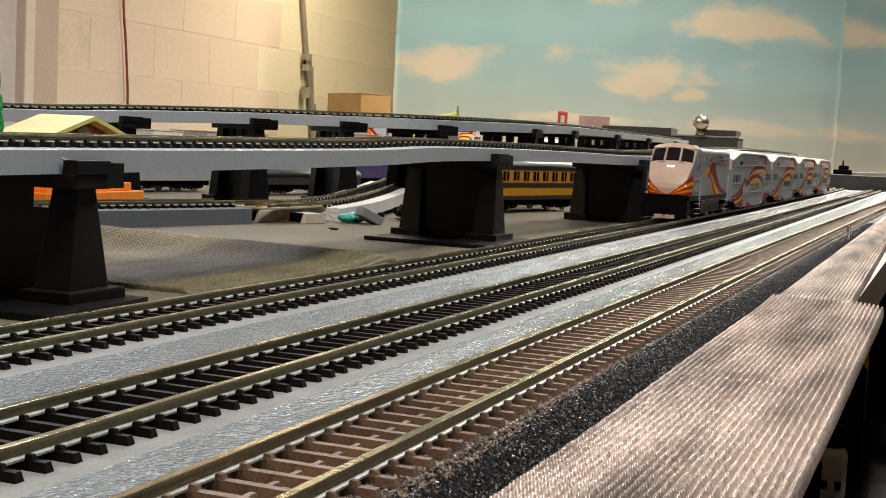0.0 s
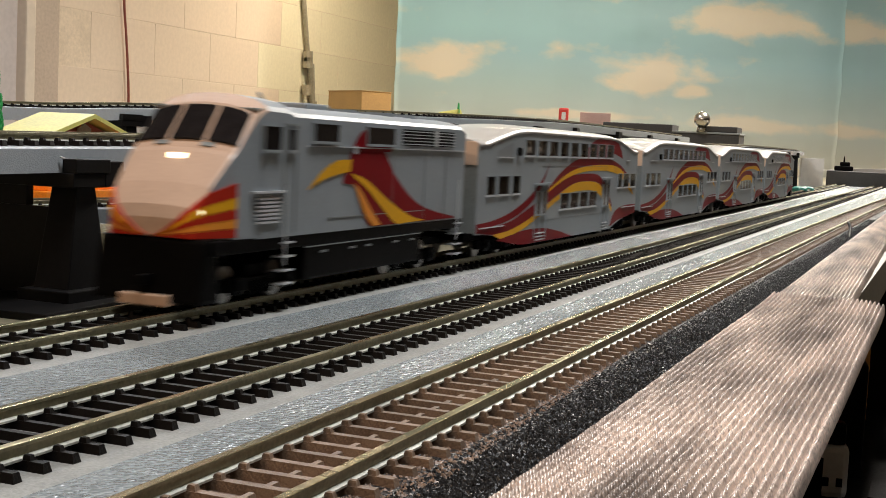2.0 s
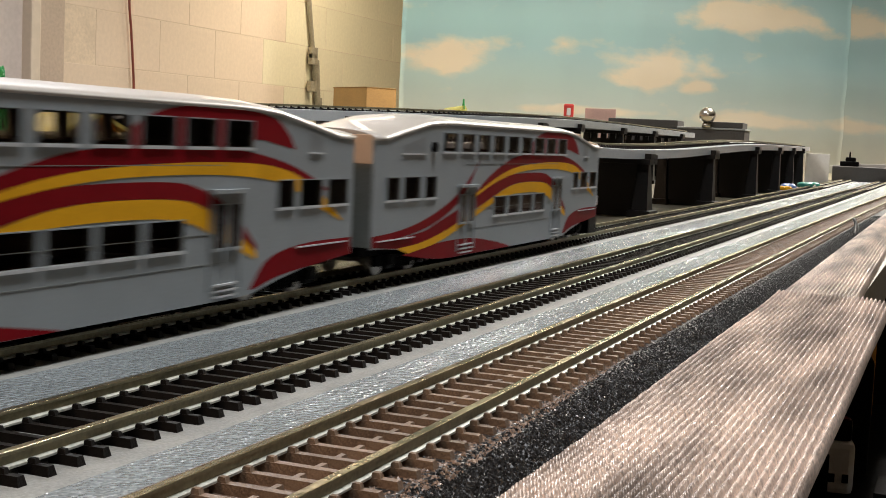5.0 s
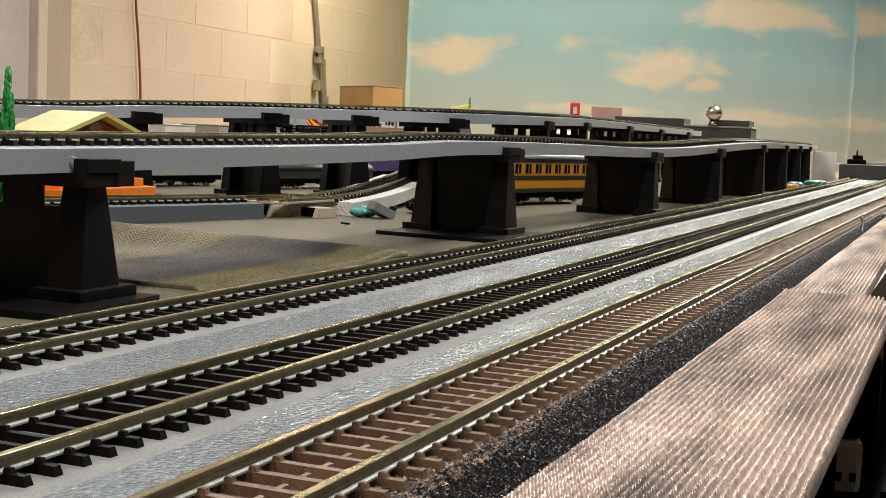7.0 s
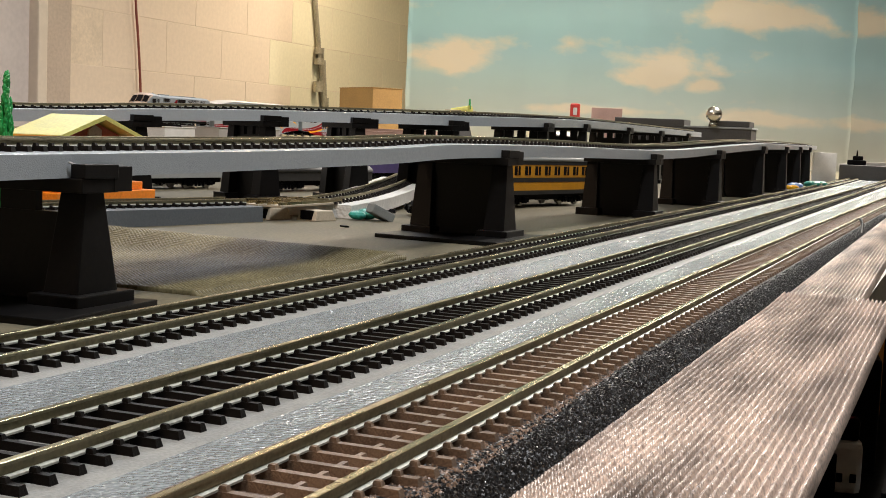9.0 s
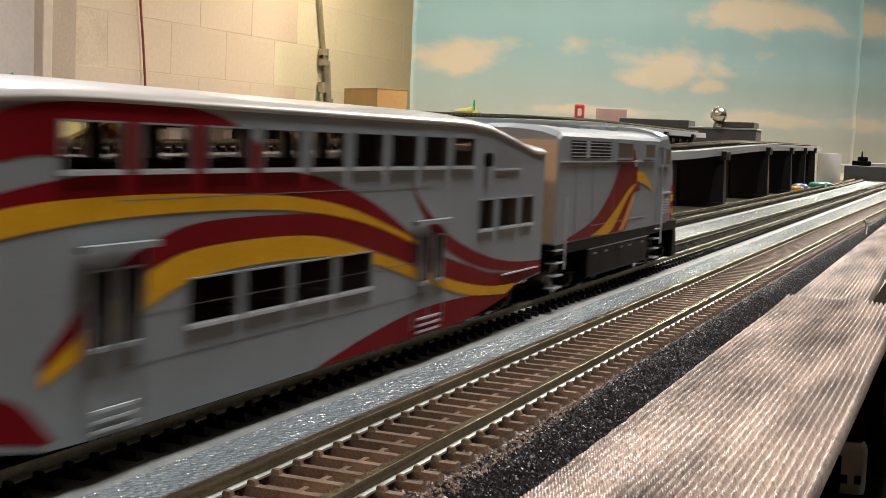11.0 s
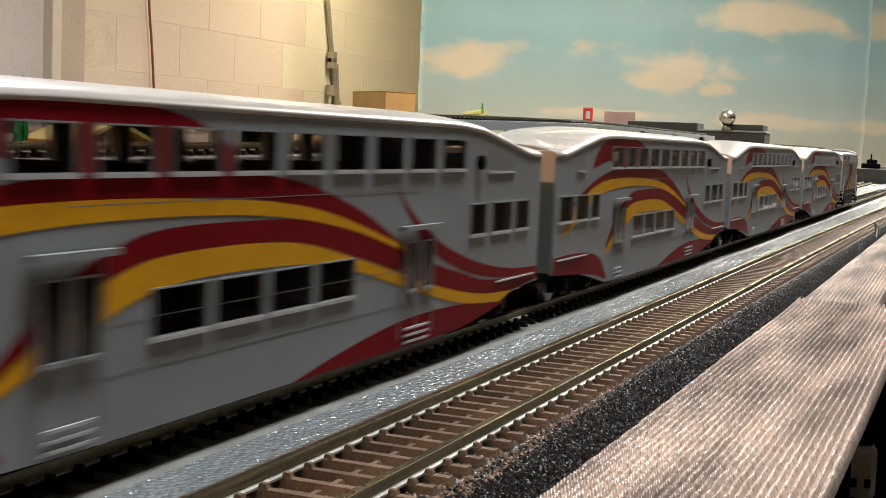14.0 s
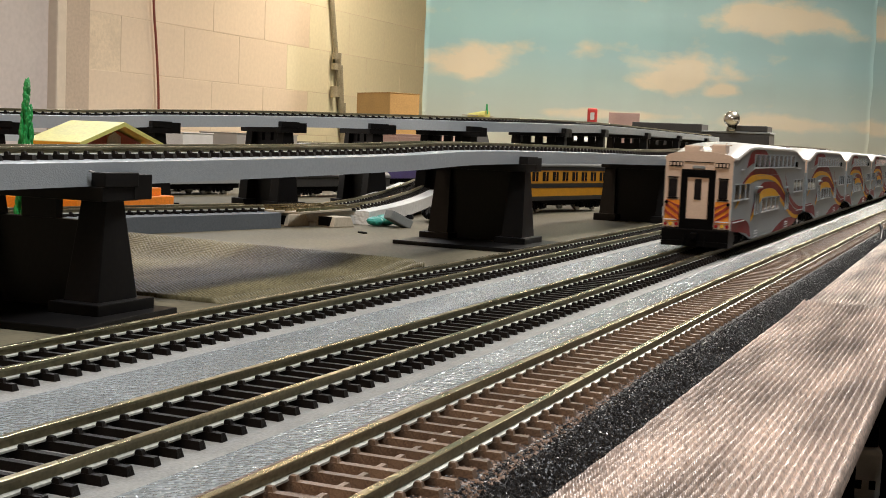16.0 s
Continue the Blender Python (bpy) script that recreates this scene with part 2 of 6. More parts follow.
M = {
    "grey_sheet": pebbled("grey_pebbled_sheet", (0.145, 0.164, 0.170), (0.28, 0.31, 0.32), 0.19, 850.0, 0.0009, 0.75),
    "black_grit": granular("black_grit", (0.004, 0.004, 0.005), (0.030, 0.028, 0.027), 0.34, 700.0, 0.0010, 0.14),
    "brown_bed": granular("brown_ballast", (0.06, 0.036, 0.025), (0.17, 0.11, 0.075), 0.5, 700.0, 0.0008, 0.5),
    "grain": mat("shiny_black_grain", (0.010, 0.0095, 0.0095), 0.34, vary=0.6, scale=900, fine=3000, bump=0.0, spec=0.15),
    "brown_grain": mat("brown_grain", (0.17, 0.11, 0.075), 0.45, vary=0.6, scale=900, fine=3000, bump=0.0),
    "tan_bed": mat("grey_beige_strip", (0.25, 0.25, 0.23), 0.55, other=(0.17, 0.17, 0.16), scale=150, fine=1500, bump=0.3, spec=0.25),
    "table": mat("brown_black_table", (0.172, 0.150, 0.098), 0.48, other=(0.095, 0.083, 0.056), spec=0.2, scale=14, fine=500, bump=0.15),
    "rail": mat("brassy_rail_top", (0.44, 0.37, 0.22), 0.27, 1.0, other=(0.30, 0.25, 0.14), scale=40, fine=600, bump=0.05),
    "rail_side": mat("tarnished_rail", (0.27, 0.24, 0.15), 0.45, 0.5, scale=60, fine=900, bump=0.1),
    "rail_foot": mat("rail_foot", (0.62, 0.62, 0.55), 0.4, 0.4, scale=90, fine=900, bump=0.1),
    "tie": mat("black_plastic_tie", (0.006, 0.0048, 0.0045), 0.5, spec=0.12, scale=200, fine=2500, bump=0.4, depth=0.0002, random_tint=0.3),
    "tie_brown": mat("brown_plastic_tie", (0.20, 0.135, 0.09), 0.45, other=(0.10, 0.062, 0.04), scale=200, fine=2500, bump=0.4, depth=0.0002, random_tint=0.25),
    "pier": mat("black_pier_plastic", (0.0055, 0.005, 0.005), 0.40, scale=40, fine=600, bump=0.06, spec=0.2),
    "deck": pebbled("grey_deck_side", (0.36, 0.39, 0.41), (0.46, 0.50, 0.52), 0.24, 2200.0, 0.00007, 0.7),
    # deck grey darkened: the lower viaduct's shadow on the ramp, put into the colour
    "deck_shaded": pebbled("shaded_deck_side", (0.09, 0.103, 0.115), (0.155, 0.172, 0.19), 0.30, 2200.0, 0.00006, 0.5),
    "white_side": granular("white_ramp_side", (0.50, 0.50, 0.48), (0.72, 0.71, 0.68), 0.45, 600.0, 0.0003, 0.4),
    "mortar": mat("painted_mortar", (0.73, 0.61, 0.465), 0.8, vary=0.1, scale=6, fine=90, bump=0.2),
    "fabric": granular("silver_woven_mat", (0.05, 0.040, 0.034), (0.84, 0.67, 0.56), 0.34, 1500.0, 0.00012, 0.7, 0.25, 95.0, 0.65, 0.16),
    "mesh_mat": granular("brown_ribbed_mat", (0.035, 0.029, 0.016), (0.27, 0.228, 0.125), 0.4, 1200.0, 0.00008, 0.10, 0.0, 18.0),
    "card": mat("brown_cardboard", (0.40, 0.22, 0.06), 0.7, vary=0.12, scale=20, fine=300),
    "roof_lime": mat("lime_plastic_roof", (0.62, 0.58, 0.16), 0.45, vary=0.12, scale=50, fine=600, bump=0.15),
    "tree_green": mat("green_plastic", (0.02, 0.30, 0.07), 0.4, vary=0.3, scale=200, fine=1500, bump=0.3),
    "house_red": mat("brick_red_plastic", (0.30, 0.06, 0.03), 0.5, vary=0.2, scale=60, fine=900),
    "teal": mat("teal_plastic", (0.02, 0.25, 0.20), 0.4, vary=0.2, scale=200, fine=1500),
    "blue": mat("blue_plastic", (0.20, 0.32, 0.62), 0.4, vary=0.2, scale=200, fine=1500),
    "purple": mat("dark_purple_plastic", (0.06, 0.04, 0.16), 0.4, vary=0.2, scale=100, fine=900),
    "white": mat("white_plastic", (0.72, 0.70, 0.66), 0.4, vary=0.08, scale=60, fine=900),
    "tan": mat("tan_plastic", (0.42, 0.36, 0.27), 0.5, vary=0.15, scale=80, fine=900),
    "pink": mat("faded_pink_box", (0.55, 0.36, 0.30), 0.6, vary=0.15, scale=30, fine=600),
    "red_plastic": mat("red_plastic", (0.50, 0.04, 0.03), 0.4, vary=0.15, scale=60, fine=900),
    "chrome": mat("polished_metal", (0.55, 0.52, 0.46), 0.24, 1.0, vary=0.08, scale=60, fine=900, bump=0.02),
    "grey_roof": mat("grey_coach_roof", (0.36, 0.37, 0.36), 0.4, vary=0.1, scale=60, fine=900),
    "coach_yellow": mat("orange_yellow_coach", (0.68, 0.30, 0.02), 0.4, vary=0.1, scale=80, fine=1200),
    "wire": mat("red_brown_cable", (0.22, 0.05, 0.03), 0.5, vary=0.15, scale=30, fine=300),
    "conduit": mat("grey_conduit", (0.33, 0.29, 0.21), 0.5, 0.2, vary=0.2, scale=10, fine=120),
    "brown_board": mat("beige_board", (0.52, 0.42, 0.33), 0.6, vary=0.1, scale=4, fine=90),
    "shade_wall": mat("shaded_wall_colour", (0.58, 0.52, 0.49), 0.7, vary=0.06, scale=3, fine=60),
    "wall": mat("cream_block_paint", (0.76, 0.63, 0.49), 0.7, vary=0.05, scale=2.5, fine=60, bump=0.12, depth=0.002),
    # the block colour again, paler and yellower to put the lamplight into it
    "wall_lit": mat("lit_block_colour", (0.80, 0.73, 0.53), 0.7, vary=0.05, scale=2.5, fine=60, bump=0.12, depth=0.002),
    "wall_plain": mat("cream_plaster", (0.72, 0.62, 0.50), 0.7, vary=0.06, scale=2.0, fine=40, bump=0.1, depth=0.002),
    "unseen_wall": mat("dark_unseen_wall", (0.075, 0.055, 0.042), 0.6, vary=0.2, scale=3, fine=60),
    "ceiling": mat("white_ceiling", (0.75, 0.72, 0.66), 0.8, vary=0.05, scale=2.0, fine=30),
    "floor": mat("grey_concrete_floor", (0.055, 0.05, 0.045), 0.7, scale=3, fine=60),
    "dark": mat("dark_clutter", (0.03, 0.028, 0.026), 0.55, scale=20, fine=300),
    "silver": mat("silver_body_paint", (0.272, 0.295, 0.304), 0.45, 0.0, vary=0.06, scale=60, fine=1200, bump=0.04, spec=0.15),
    "loco_silver": mat("loco_silver_paint", (0.255, 0.28, 0.295), 0.42, 0.0, vary=0.07, scale=60, fine=1200, bump=0.04, spec=0.2),
    "nose_cream": mat("tan_nose_paint", (0.47, 0.325, 0.235), 0.4, vary=0.07, scale=60, fine=1200, bump=0.04),
    "roof_white": mat("white_roof_paint", (0.44, 0.41, 0.375), 0.34, vary=0.07, scale=60, fine=1200, bump=0.04, coat=0.2),
    "cream": mat("cream_end_paint", (0.58, 0.43, 0.32), 0.4, vary=0.06, scale=60, fine=1200, bump=0.04),
    "red": mat("maroon_stripe", (0.19, 0.006, 0.010), 0.42, vary=0.12, scale=80, fine=1500, bump=0.03, spec=0.04),
    "bright_red": mat("red_stripe", (0.38, 0.025, 0.012), 0.45, vary=0.12, scale=80, fine=1500, bump=0.03, spec=0.06),
    "yellow": mat("yellow_stripe", (0.72, 0.36, 0.015), 0.45, vary=0.1, scale=80, fine=1500, bump=0.03, spec=0.06),
    "orange": mat("orange_plastic", (0.86, 0.24, 0.012), 0.4, vary=0.15, scale=60, fine=900, bump=0.1),
    "orange_paint": mat("orange_paint", (0.75, 0.26, 0.02), 0.4, vary=0.1, scale=80, fine=1500, bump=0.03),
    "red_paint": mat("dark_red_paint", (0.28, 0.03, 0.02), 0.4, vary=0.1, scale=80, fine=1500, bump=0.03),
    "glass": mat("dark_tinted_window", (0.012, 0.010, 0.010), 0.12, vary=0.3, scale=300, fine=2000, bump=0.0, spec=0.12),
    "seat": mat("brown_seat_plastic", (0.10, 0.055, 0.045), 0.6, vary=0.15, scale=200, fine=1500),
    "blank": mat("grey_blanked_window", (0.19, 0.205, 0.21), 0.4, vary=0.08, scale=90, fine=1200, bump=0.03),
    "pane": tinted("tinted_coach_pane", (0.79, 0.75, 0.72)),
    "frame_white": mat("bright_window_edge", (0.50, 0.51, 0.52), 0.35, vary=0.05, scale=80, fine=900),
    "grey_gap": mat("grey_end_wall", (0.20, 0.215, 0.21), 0.5, vary=0.12, scale=90, fine=1200),
    "black": mat("black_underframe", (0.003, 0.0028, 0.0028), 0.42, spec=0.03, scale=120, fine=1500, bump=0.2),
    "steel": mat("wheel_steel", (0.42, 0.40, 0.38), 0.35, 0.9, scale=200, fine=2000),
    "lamp": mat("lit_headlight", (1.0, 0.82, 0.52), 0.3, glow=3.5, bump=0),
    "lamp_yellow": mat("lit_marker", (1.0, 0.55, 0.05), 0.3, glow=0.1, bump=0),
    "pilot": mat("lit_red_lamp", (1.0, 0.05, 0.03), 0.3, glow=3.0, bump=0),
    "tail_red": mat("red_tail_lens", (0.35, 0.01, 0.02), 0.2, vary=0.1, bump=0, spec=0.7),
}


# ---- building helpers ----
def part(name, bm, material, parent=None, label="", smooth=False):
    """Links a bmesh as one mesh object, under a thing or a part where one is given."""
    data = bpy.data.meshes.new(name)
    bmesh.ops.recalc_face_normals(bm, faces=bm.faces)
    bm.to_mesh(data)
    bm.free()
    for m in material if isinstance(material, (list, tuple)) else (material,):
        data.materials.append(m)
    if smooth:
        for f in data.polygons:
            f.use_smooth = True
    ob = new(name, data)
    if parent is not None:
        ob.parent = parent
    if label:
        ob["label"] = label
    return ob


def shared(name, data, parent, m):
    """One more object on a mesh that exists already."""
    ob = new(name, data)
    ob.parent = parent
    ob.matrix_basis = m
    return ob


def thing(name, label, category, group="", m=None):
    ob = new(name)
    ob.empty_display_size = 0.01
    if m is not None:
        ob.matrix_basis = m
    return tagged(ob, label, category, group)


def block(bm, x0, x1, y0, y1, z0, z1, bevel=0.0, m=None, taper=None):
    """A box between two corners, with bevelled edges; taper shrinks the top in x and y."""
    made = bmesh.ops.create_cube(bm, size=1.0)["verts"]
    for v in made:
        top = v.co.z > 0
        kx, ky = taper if taper and top else (1, 1)
        v.co = Vector(((x0 + x1) / 2 + v.co.x * (x1 - x0) * kx, (y0 + y1) / 2 + v.co.y * (y1 - y0) * ky, z1 if top else z0))
    if m is not None:
        bmesh.ops.transform(bm, matrix=m, verts=made)
    if bevel:
        edges = list({e for v in made for e in v.link_edges})
        bmesh.ops.bevel(bm, geom=edges, offset=bevel, segments=2, affect="EDGES", profile=0.6)
    return bm


def boxed(*a, **k):
    return block(bmesh.new(), *a, **k)


def rod(bm, a, b, r, r2=None, sides=10):
    a, b = Vector(a), Vector(b)
    q = (b - a).to_track_quat("Z", "Y").to_matrix().to_4x4()
    bmesh.ops.create_cone(bm, cap_ends=True, segments=sides, radius1=r, radius2=r if r2 is None else r2, depth=(b - a).length,
                          matrix=Matrix.Translation((a + b) / 2) @ q)
    return bm


def loft(bm, rings, caps=True, closed=True):
    """Skin over rings of the same number of points."""
    rows = [[bm.verts.new(p) for p in ring] for ring in rings]
    for a, b in zip(rows, rows[1:]):
        n = len(a)
        for i in range(n if closed else n - 1):
            bm.faces.new((a[i], a[(i + 1) % n], b[(i + 1) % n], b[i]))
    if caps and closed:
        bm.faces.new(rows[0])
        bm.faces.new(rows[-1])
    return bm


def curve_points(ctrl, per=8):
    """Catmull-Rom through control points of any dimension."""
    pts = [np.array(p, float) for p in ctrl]
    pts = [2 * pts[0] - pts[1], *pts, 2 * pts[-1] - pts[-2]]
    out = []
    for i in range(1, len(pts) - 2):
        a, b, c, d = pts[i - 1:i + 3]
        for k in range(per):
            t = k / per
            out.append(0.5 * (2 * b + (c - a) * t + (2 * a - 5 * b + 4 * c - d) * t * t + (3 * b - a - 3 * c + d) * t ** 3))
    out.append(pts[-2])
    return out


def extrude_along(bm, line, section):
    """Sweeps a section of (across, up) along a line of (x, y, z) that runs about level."""
    rings = []
    for i, p in enumerate(line):
        d = np.array(line[min(i + 1, len(line) - 1)]) - np.array(line[max(i - 1, 0)])
        k = math.hypot(d[0], d[1])
        side = (-d[1] / k, d[0] / k)
        rings.append([(p[0] + side[0] * a, p[1] + side[1] * a, p[2] + up) for a, up in section])
    return loft(bm, rings)


# ---- plan ----
TABLE = -0.0062
SHEET = -0.0043


def track_c(x):
    x = max(x, -0.4)
    return 0.1926 + 0.0040 * (x - 0.4) + 0.0035 * (x - 0.4) ** 2


def track_b(x):
    x = max(x, -0.4)
    return 0.134 + 0.0030 * (x - 0.4) + 0.0010 * (x - 0.4) ** 2


def track_a(x):
    x = max(x, -0.4)
    return 0.0868 - 0.0005 * (x - 0.4) - 0.0045 * (x - 0.4) ** 2


def heading(track, x):
    return math.atan((track(x + 0.01) - track(x - 0.01)) / 0.02)


# ---- room ----
FLOOR_Z = -0.85
X0, X1, Y0, Y1 = -2.6, 7.4, -3.6, 2.95
tagged(part("floor", boxed(X0, X1, Y0, Y1, FLOOR_Z - 0.1, FLOOR_Z), M["floor"]), "dark grey concrete floor of a basement room", "floor", kind="structure")
tagged(part("ceiling", boxed(X0, X1, Y0, Y1, CEIL, CEIL + 0.1), M["ceiling"]), "off-white painted ceiling", "ceiling", kind="structure")
# unseen south wall, made dark so that the train sides reflect less light
tagged(part("wall_south", boxed(X0, X1, Y0 - 0.15, Y0, FLOOR_Z, CEIL), M["unseen_wall"]), "unseen dark brown wall that dims reflections", "wall", kind="structure")
tagged(part("wall_west", boxed(X0 - 0.15, X0, Y0, Y1, FLOOR_Z, CEIL), M["wall_plain"]), "cream painted plain wall", "wall", kind="structure")
north = tagged(part("wall_north", boxed(X0, X1, Y1 + 0.001, Y1 + 0.15, FLOOR_Z, CEIL), M["mortar"]), "cream painted concrete block wall", "wall", kind="structure")
tagged(part("wall_east", boxed(X1, X1 + 0.15, Y0, Y1, FLOOR_Z, CEIL), M["wall"]), "cream painted concrete block wall", "wall", kind="structure")

# ---- layout table ----
tagged(part("table_top", boxed(-2.05, 4.3, 0.0310, 1.75, TABLE - 0.02, TABLE), M["table"]), "brown-black painted layout table top", "table", kind="structure")

# ---- tracks ----
RAIL = [(-0.0012, -0.0043), (0.0012, -0.0043), (0.0012, -0.0037), (0.0004, -0.0033), (0.0004, -0.0012), (0.0008, -0.0009), (0.0008, -0.0001), (0.0006, 0),
        (-0.0006, 0), (-0.0008, -0.0001), (-0.0008, -0.0009), (-0.0004, -0.0012), (-0.0004, -0.0033), (-0.0012, -0.0037)]
XS = [-2.0 + 0.05 * i for i in range(30)] + [-0.5 + 0.025 * i for i in range(145)]


TIE_Z = -0.0025


def tie_mesh(length, wide, material, chain):
    """One plastic tie with spike plates at both rails; chain adds the link of the moulded strip at its middle."""
    bm = bmesh.new()
    block(bm, -wide / 2, wide / 2, -length / 2, length / 2, -0.0016, 0, 0.0, taper=(0.72, 0.97))
    for s in (-1, 1):
        for q in (-1, 1):
            c = s * 0.0089 + q * 0.0018
            block(bm, -wide * 0.32, wide * 0.32, c - 0.0009, c + 0.0009, -0.0002, 0.0008, taper=(0.7, 0.6))
        block(bm, wide / 2, 0.0044, s * 0.0089 - 0.0009, s * 0.0089 + 0.0009, -0.0018, -0.0006)
    if chain:
        block(bm, wide / 2 - 0.0002, 0.0042, -0.0008, 0.0008, -0.0016, -0.0002, taper=(0.8, 0.6))
    data = bpy.data.meshes.new("tie")
    bmesh.ops.recalc_face_normals(bm, faces=bm.faces)
    bm.to_mesh(data)
    bm.free()
    data.materials.append(material)
    return data


def rail_along(name, line, parent, shift, materials=None):
    bm = bmesh.new()
    section = [(a, u * 0.6) for a, u in RAIL]
    extrude_along(bm, line, [(a + shift, u) for a, u in section])
    n = len(RAIL)
    bm.faces.ensure_lookup_table()
    for i, f in enumerate(bm.faces):
        k = i % n
        f.material_index = 0 if 6 <= k <= 8 else (2 if k in (1, 2, 12, 13, 0) else 1)
    return part(name, bm, materials or (M["rail"], M["rail_side"], M["rail_foot"]), parent)


def railway(name, track, tie_mat, bed_mat, label, pitch, tie_len, tie_wide, chain):
    top = thing(name, label, "railway track", "model railway tracks")
    line = [(x, track(x), 0.0) for x in XS]
    for s in (0.0089, -0.0089):
        rail_along("rail", line, top, s)
    bed = bmesh.new()
    extrude_along(bed, [(x, track(x), SHEET) for x in XS], [(-0.0165 if chain else -0.0185, 0), (-0.0155 if chain else -0.0165, 0.0003), (0.0165, 0.0003), (0.0185, 0)])
    part("track_bed", bed, bed_mat, top)
    data = tie_mesh(tie_len, tie_wide, tie_mat, chain)
    rest = bmesh.new()
    rng = random.Random(7)
    x, k = -0.5, 0
    while x < 3.1:
        a = heading(track, x)
        m = Matrix.Translation((x + rng.uniform(-0.0002, 0.0002), track(x), TIE_Z)) @ Matrix.Rotation(a + rng.uniform(-0.02, 0.02), 4, "Z")
        if 0.13 < x and k < 300:
            shared("tie", data, top, m)
            k += 1
        else:
            block(rest, -tie_wide / 2, tie_wide / 2, -tie_len / 2, tie_len / 2, -0.0018, 0, m=m)
        x += pitch
    tagged(part("distant_sleeper_row", rest, tie_mat, top), kind="stuff")
    return top


railway("railway_track", track_c, M["tie"], M["tan_bed"], "straight model track with black ties on a grey strip", 0.0066, 0.0285, 0.0020, False)
railway("railway_track", track_b, M["tie"], M["tan_bed"], "straight model track with black ties on a grey strip", 0.0066, 0.0285, 0.0020, False)
railway("railway_track", track_a, M["tie_brown"], M["brown_bed"], "model track with brown ties and rusty ballast", 0.0068, 0.0295, 0.0022, True)
bm = bmesh.new()
loft(bm, [[(x, track_c(x) + 0.017, SHEET), (x, track_a(x) - 0.012, SHEET), (x, track_a(x) - 0.012, TABLE - 0.001), (x, track_c(x) + 0.017, TABLE - 0.001)] for x in XS])
tagged(part("grey_underlay", bm, M["grey_sheet"]), "grey pebbled plastic underlay sheet", "underlay", kind="structure")
bm = bmesh.new()
loft(bm, [[(x, track_a(x) - 0.010, SHEET + 0.0006), (x, track_a(x) - 0.045, SHEET - 0.0002), (x, track_a(x) - 0.045, TABLE - 0.003), (x, track_a(x) - 0.010, TABLE - 0.003)] for x in XS])
tagged(part("black_shoulder", bm, M["black_grit"]), "black gritty roadbed shoulder", "roadbed", kind="structure")


def grit(name, count, place, size, material, label, category):
    """Loose angular grains as one body of stuff; place(rng) gives the foot of a grain."""
    rng = random.Random(11)
    verts, faces = [], []
    for _ in range(count):
        x, y, z = place(rng)
        r = size * rng.uniform(0.55, 1.25)
        a = rng.uniform(0, 6.28)
        k = len(verts)
        for q in range(4):
            verts.append((x + r * math.cos(a + 1.57 * q) * rng.uniform(0.7, 1.2), y + r * math.sin(a + 1.57 * q) * rng.uniform(0.7, 1.2), z + r * rng.uniform(-0.2, 0.35)))
        verts.append((x + r * rng.uniform(-0.4, 0.4), y + r * rng.uniform(-0.4, 0.4), z + r * rng.uniform(0.6, 1.1)))
        faces += [(k, k + 1, k + 4), (k + 1, k + 2, k + 4), (k + 2, k + 3, k + 4), (k + 3, k, k + 4)]
    data = bpy.data.meshes.new(name)
    data.from_pydata(verts, [], faces)
    data.materials.append(material)
    return tagged(new(name, data), label, category, kind="stuff")


def on_shoulder(rng):
    x = 0.11 + 1.1 * rng.random() ** 2.0
    v = rng.random()
    return x, track_a(x) - 0.0155 - 0.0155 * v, SHEET + 0.0003


def on_ballast(rng):
    x = 0.11 + 0.30 * rng.random() ** 1.3
    return x, track_a(x) - 0.0105 - 0.0105 * rng.random() ** 1.5 * (0.42 - x) / 0.3, SHEET + 0.0004


grit("black_grit", 48000, on_shoulder, 0.00042, M["grain"], "shiny black grit beside the roadbed", "grit")
grit("brown_ballast", 4500, on_ballast, 0.00045, M["brown_grain"], "brown ballast grains beside the track", "ballast")

# ---- viaducts ----
LOW = curve_points([(-2.0, 0.262, 0.033), (-0.8, 0.262, 0.034), (-0.3, 0.262, 0.036), (0.0, 0.260, 0.0375), (0.27, 0.262, 0.0398), (0.5, 0.262, 0.0432), (0.61, 0.261, 0.0463), (0.8, 0.255, 0.0470), (0.95, 0.250, 0.0463), (1.1, 0.248, 0.0480), (1.25, 0.246, 0.0520), (1.52, 0.246, 0.058), (2.0, 0.262, 0.061), (2.6, 0.30, 0.064)], 10)
HIGH = curve_points([(-0.3, 0.80, 0.038), (0.3, 0.70, 0.0515), (0.66, 0.592, 0.0566), (0.76, 0.555, 0.061), (0.857, 0.515, 0.0647), (0.93, 0.470, 0.0665), (0.99, 0.42, 0.068), (1.185, 0.406, 0.072), (1.54, 0.44, 0.077), (2.35, 0.48, 0.079)], 10)
RAMP = curve_points([(0.0, 0.50, 0.010), (0.2, 0.49, 0.007), (0.4, 0.462, 0.0045), (0.56, 0.438, 0.0035), (0.62, 0.426, 0.0032), (0.672, 0.414, 0.0032)], 8)
BENT = curve_points([(0.738, 0.392, 0.0027), (0.80, 0.399, 0.0045), (0.88, 0.416, 0.007), (0.98, 0.447, 0.009), (1.10, 0.49, 0.010)], 8)
FAR = [(-1.0 + 0.1 * k, 1.15, 0.0405 - 0.0038) for k in range(53)]


